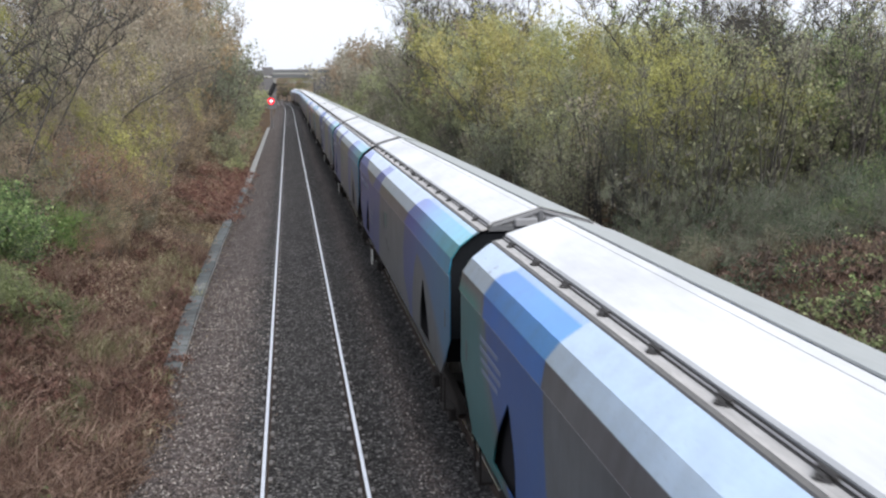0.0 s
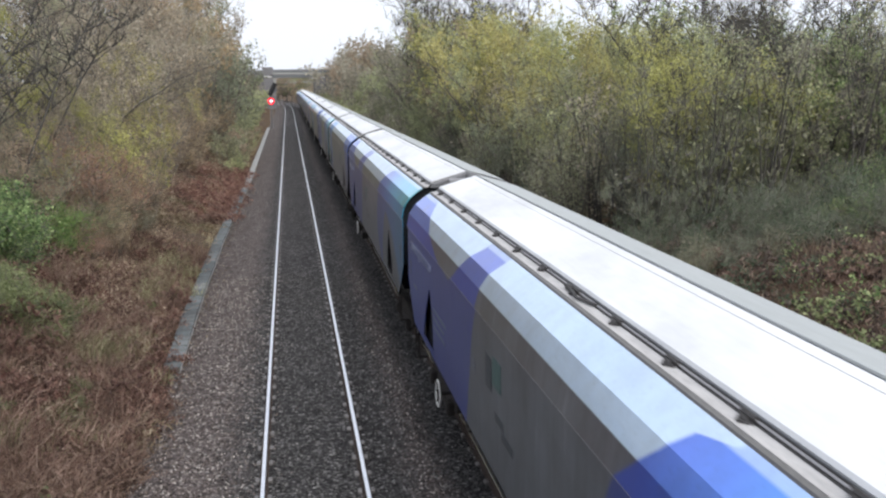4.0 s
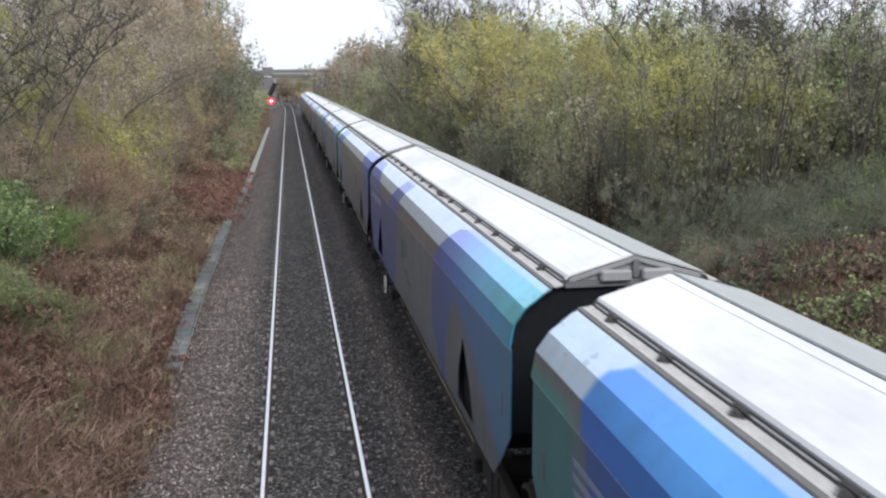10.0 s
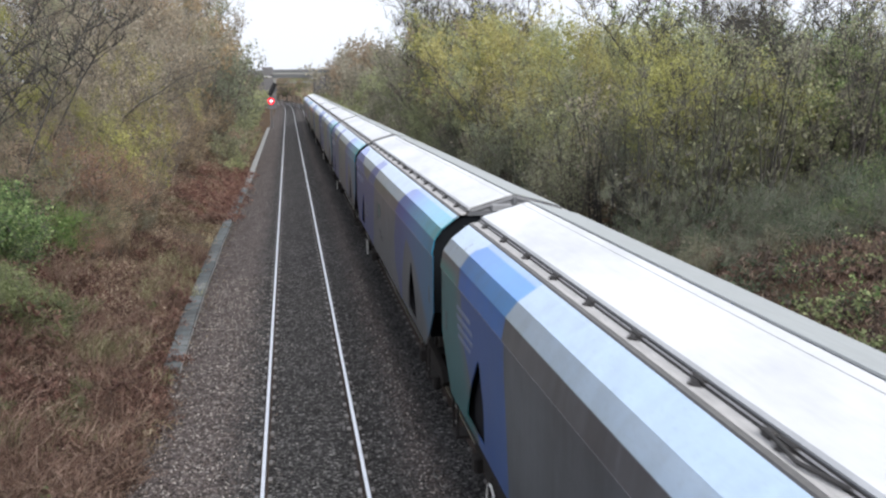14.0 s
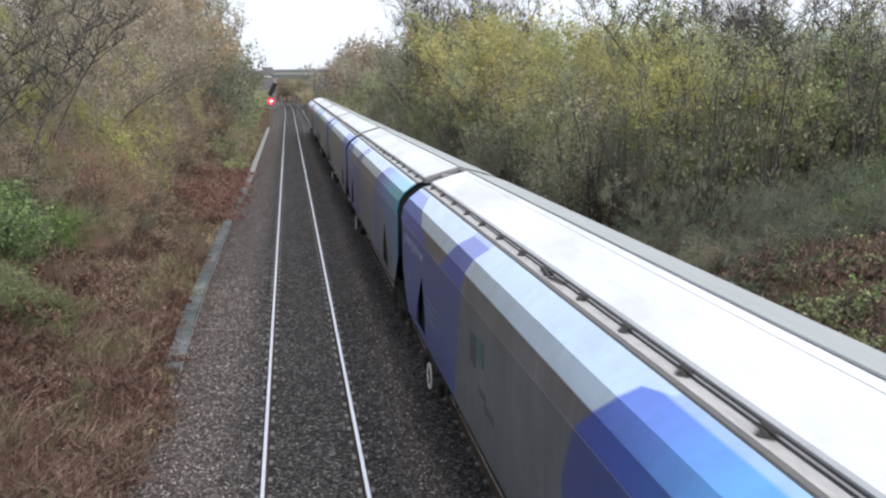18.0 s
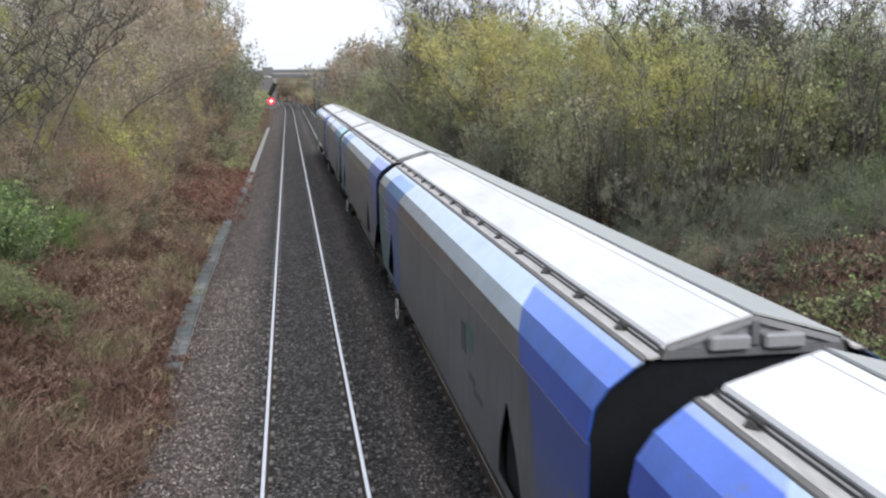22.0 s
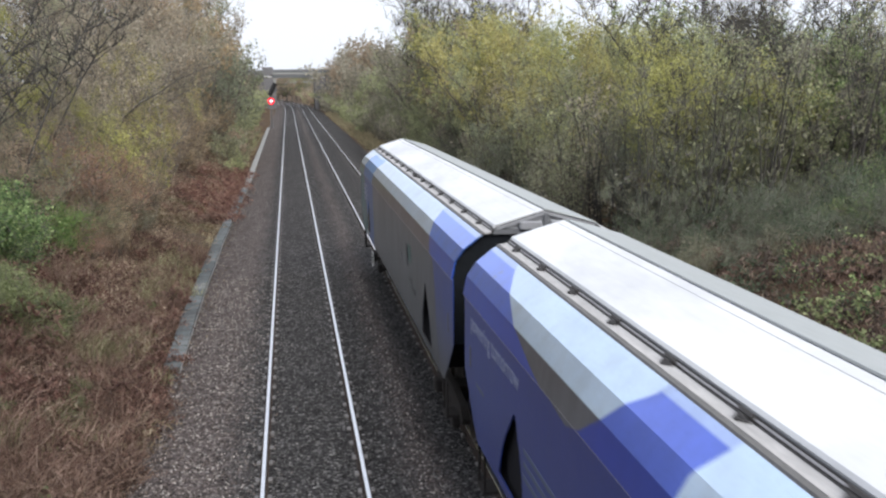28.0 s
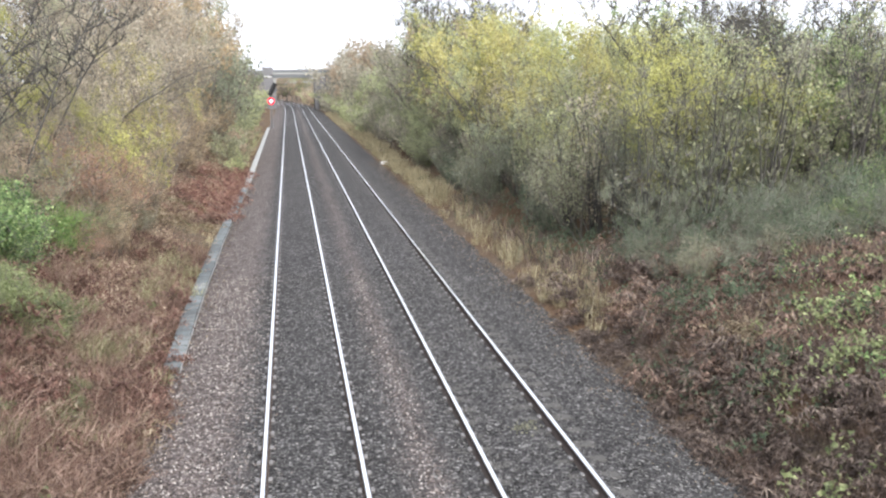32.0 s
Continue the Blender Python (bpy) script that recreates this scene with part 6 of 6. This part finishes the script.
    blades_stuff("bracken_straw", "wispy pale brown bracken straw on the bank", "bracken", scatter(r2, 560, -7.4, -2.9, 9.5, 36.0, 0.5, 1.2, open_left), 52, BRACKEN, 0.62, 40, 0.006, 0.95)
    blades_stuff("bracken_straw", "tangled reddish bracken stalks on the bank", "bracken", scatter(r2, 420, -7.0, -2.9, 9.5, 30.0, 0.5, 1.2, open_left), 56, BRACKEN, 0.62, 40, 0.007, 1.0)
    blades_stuff("bracken_straw", "wispy grey-brown bracken straw on the mound", "bracken", scatter(r2, 480, 6.9, 14.5, 10.5, 28.0, 0.5, 1.1, edge_right), 53, BRACKEN_RED, 0.6, 34, 0.006, 0.85)
    blades_stuff("dead_stems", "thin bare bramble and bracken stalks", "weeds", scatter(r2, 150, 7.6, 14.5, 12.5, 29.0, 0.6, 1.0) + scatter(r2, 130, -7.2, -3.4, 10.0, 40.0, 0.5, 0.9), 48, BRACKEN_TAN, 0.95, 8, 0.006)
    sprawl = [(a + (c - a) * k + r2.gauss(0, 0.28), b + (d - b) * k + r2.gauss(0, 0.5), r2.uniform(0.6, 1.05)) for a, b, c, d, m in ((-5.1, 29.5, -4.0, 25.0, 16), (-4.0, 25.0, -3.3, 20.6, 20), (-5.0, 18.6, -4.1, 17.2, 12), (-3.3, 19.0, -2.7, 16.6, 12), (-6.2, 26.0, -5.0, 23.5, 12)) for k in [i / m for i in range(m)]]
    bracken_stuff("dead_bracken", "dark fox-red bracken sprawling down the bank", sprawl, 61, BRACKEN_FOX)
    blades_stuff("brushwood", "low heap of dark dead twigs on the bank", "brushwood", [(-6.7 + r2.gauss(0, 0.55), 31.0 + r2.gauss(0, 1.0), r2.uniform(0.8, 1.3)) for _ in range(26)], 62, BRACKEN_GREY, 0.35, 30, 0.012, 2.2)
    nr = np.random.default_rng(8)

    def patches(n, per, x0, x1, y0, y1, spread, up):
        pts = []
        for _ in range(n):
            x, y = r2.uniform(x0, x1), r2.uniform(y0, y1)
            q = nr.normal(0, 1, (per, 3)) * np.array([spread, spread, spread * 0.35])
            q += np.array([x, y, 0])
            q[:, 2] += [ground_z(a, c) + up for a, c in q[:, :2]]
            pts.append(q)
        return np.concatenate(pts)

    def canes(n, x0, x1, y0, y1, long, high, per=34):
        """Leaves strung along arching bramble canes."""
        pts = []
        for _ in range(n):
            x, y, a = r2.uniform(x0, x1), r2.uniform(y0, y1), r2.uniform(0, 2 * math.pi)
            ln, h = long * r2.uniform(0.6, 1.3), high * r2.uniform(0.6, 1.3)
            f = nr.uniform(0, 1, per)
            q = np.stack([x + math.cos(a) * ln * f, y + math.sin(a) * ln * f, h * (0.5 + 2.2 * f - 2.4 * f * f)], 1) + nr.normal(0, 0.075, (per, 3))
            q[:, 2] += [ground_z(u, w) for u, w in q[:, :2]]
            pts.append(q)
        return np.concatenate(pts)
    leaves_stuff("bramble", "yellowing bramble leaves sprawling over bracken", "bramble", np.concatenate([canes(10, 8.2, 9.4, 13.7, 15.0, 0.8, 0.6), canes(8, 7.1, 8.2, 11.0, 12.6, 0.6, 0.55), canes(8, 9.5, 10.8, 16.0, 17.0, 0.8, 0.55), canes(5, 8.3, 12.5, 12.0, 21, 0.9, 0.5)]), 41, LEAF_SPRAY, 0.098)
    leaves_stuff("bramble", "fresh green bramble leaves sprawling over bracken", "bramble", np.concatenate([canes(7, 8.2, 10.0, 12.4, 15.4, 0.8, 0.5), canes(10, 9.6, 11.4, 15.8, 17.8, 1.0, 0.5), canes(12, 10.4, 13.5, 17.5, 20.5, 0.9, 0.45)]), 49, LEAF_HOLLY, 0.075)
    leaves_stuff("bramble", "dark grey-green bramble leaves under the willows", "bramble", np.concatenate([canes(34, 8.3, 9.6, 19.2, 21.2, 0.9, 0.5), canes(30, 7.0, 8.6, 13.5, 19.0, 0.8, 0.35), canes(130, 7.9, 14, 14, 34, 1.1, 0.6), canes(120, 8.3, 11, 28, 60, 1.3, 0.8)]), 42, LEAF_DARK, 0.085)
    leaves_stuff("bramble", "green bramble leaves among the bracken", "bramble", canes(40, -7.2, -3.6, 12, 50, 0.6, 0.35, 26), 43, LEAF_BRAMBLE, 0.075)
    leaves_stuff("bramble", "brown withered bramble leaves on the bank", "bramble", patches(46, 110, -7.4, -4.4, 24, 75, 0.45, 0.5), 44, LEAF_TAN, 0.075)
    moss = np.concatenate([nr.normal(0, 1, (70, 3)) * np.array([0.10, 0.12, 0.012]) + np.array(q) for q in ((3.57, 15.45, -0.12), (3.75, 15.6, -0.12))])
    leaves_stuff("moss_tuft", "small green moss and weed tufts between the sleepers", "weeds", moss, 54, LEAF_DIM, 0.035)
    flat = []
    for _ in range(6500):
        y = r2.uniform(10, 75)
        x = r2.choice((r2.gauss(6.6, 0.25), r2.gauss(-2.7, 0.3), r2.gauss(6.2, 0.5)))
        flat.append((x, y, -0.30 if x < 0 else -0.50 + 0.14 * max(0, 6.6 - x)))
    leaves_stuff("fallen_leaves", "fallen brown and yellow leaves along the ballast edge", "fallen leaves", np.array(flat) + np.array([0, 0, 0.03]), 45, LITTER, 0.05)


# ---- the train's run -----------------------------------------------------------------
SPEED = 7.95
DRIFT = ((0, 0.14), (1, 0.45), (2, 0.59), (3, 0.65), (5, 0.86), (7, 1.17), (9, 1.38), (10, 1.55), (12, 1.76), (14, 1.86), (17, 1.77), (19, 1.7), (21, 1.71), (22, 1.5), (23, 1.27), (24, 0.96), (25, 0.62), (26.5, 0.2), (28, -0.1), (29, -0.37), (30, -0.65), (31, -0.96), (32, -1.28))


def lag(t):
    ts, vs = zip(*DRIFT)
    return sum(float(np.interp(t + q, ts, vs)) for q in (-0.5, -0.25, 0, 0.25, 0.5)) / 5


def run_pose(k, t):
    """Pose of the k-th wagon at t seconds: both bogies follow the line."""
    yc = 13.32 + k * PITCH - SPEED * t + lag(t) + HALF
    b0, b1 = yc - 6.6, yc + 6.6
    x0, x1 = bend(b0), bend(b1)
    return pose(TRACK2 + (x0 + x1) / 2, yc, 0, 0, 0, math.degrees(math.atan2(x0 - x1, b1 - b0)))


# from the foremost wagon back to the last one
ORDER = ("b", "v", "v", "v", "b", "v", "b", "v", "v", "v", "b", "b", "v", "b")

build_ground()
build_ballast()
build_stones()
build_trough()
build_signal()
build_bridge()
build_near_bridge()
build_small_lineside()
build_plants()
first = {"v": build_wagon("purple"), "b": build_wagon("blue")}
TRAIN, taken = [], set()
for i, q in enumerate(ORDER):
    TRAIN.append(first[q] if q not in taken else copy_thing(first[q], Matrix()))
    taken.add(q)
build_track(0.0, 0.0, "railway track with shiny rails and buried concrete sleepers")
build_track(TRACK2, 0.006, "railway track with shiny rails and partly bare sleepers")


def motions():
    for i, w in enumerate(TRAIN):
        walk(w, [(t, run_pose(i - 1, t)) for t in range(33)])


motions()
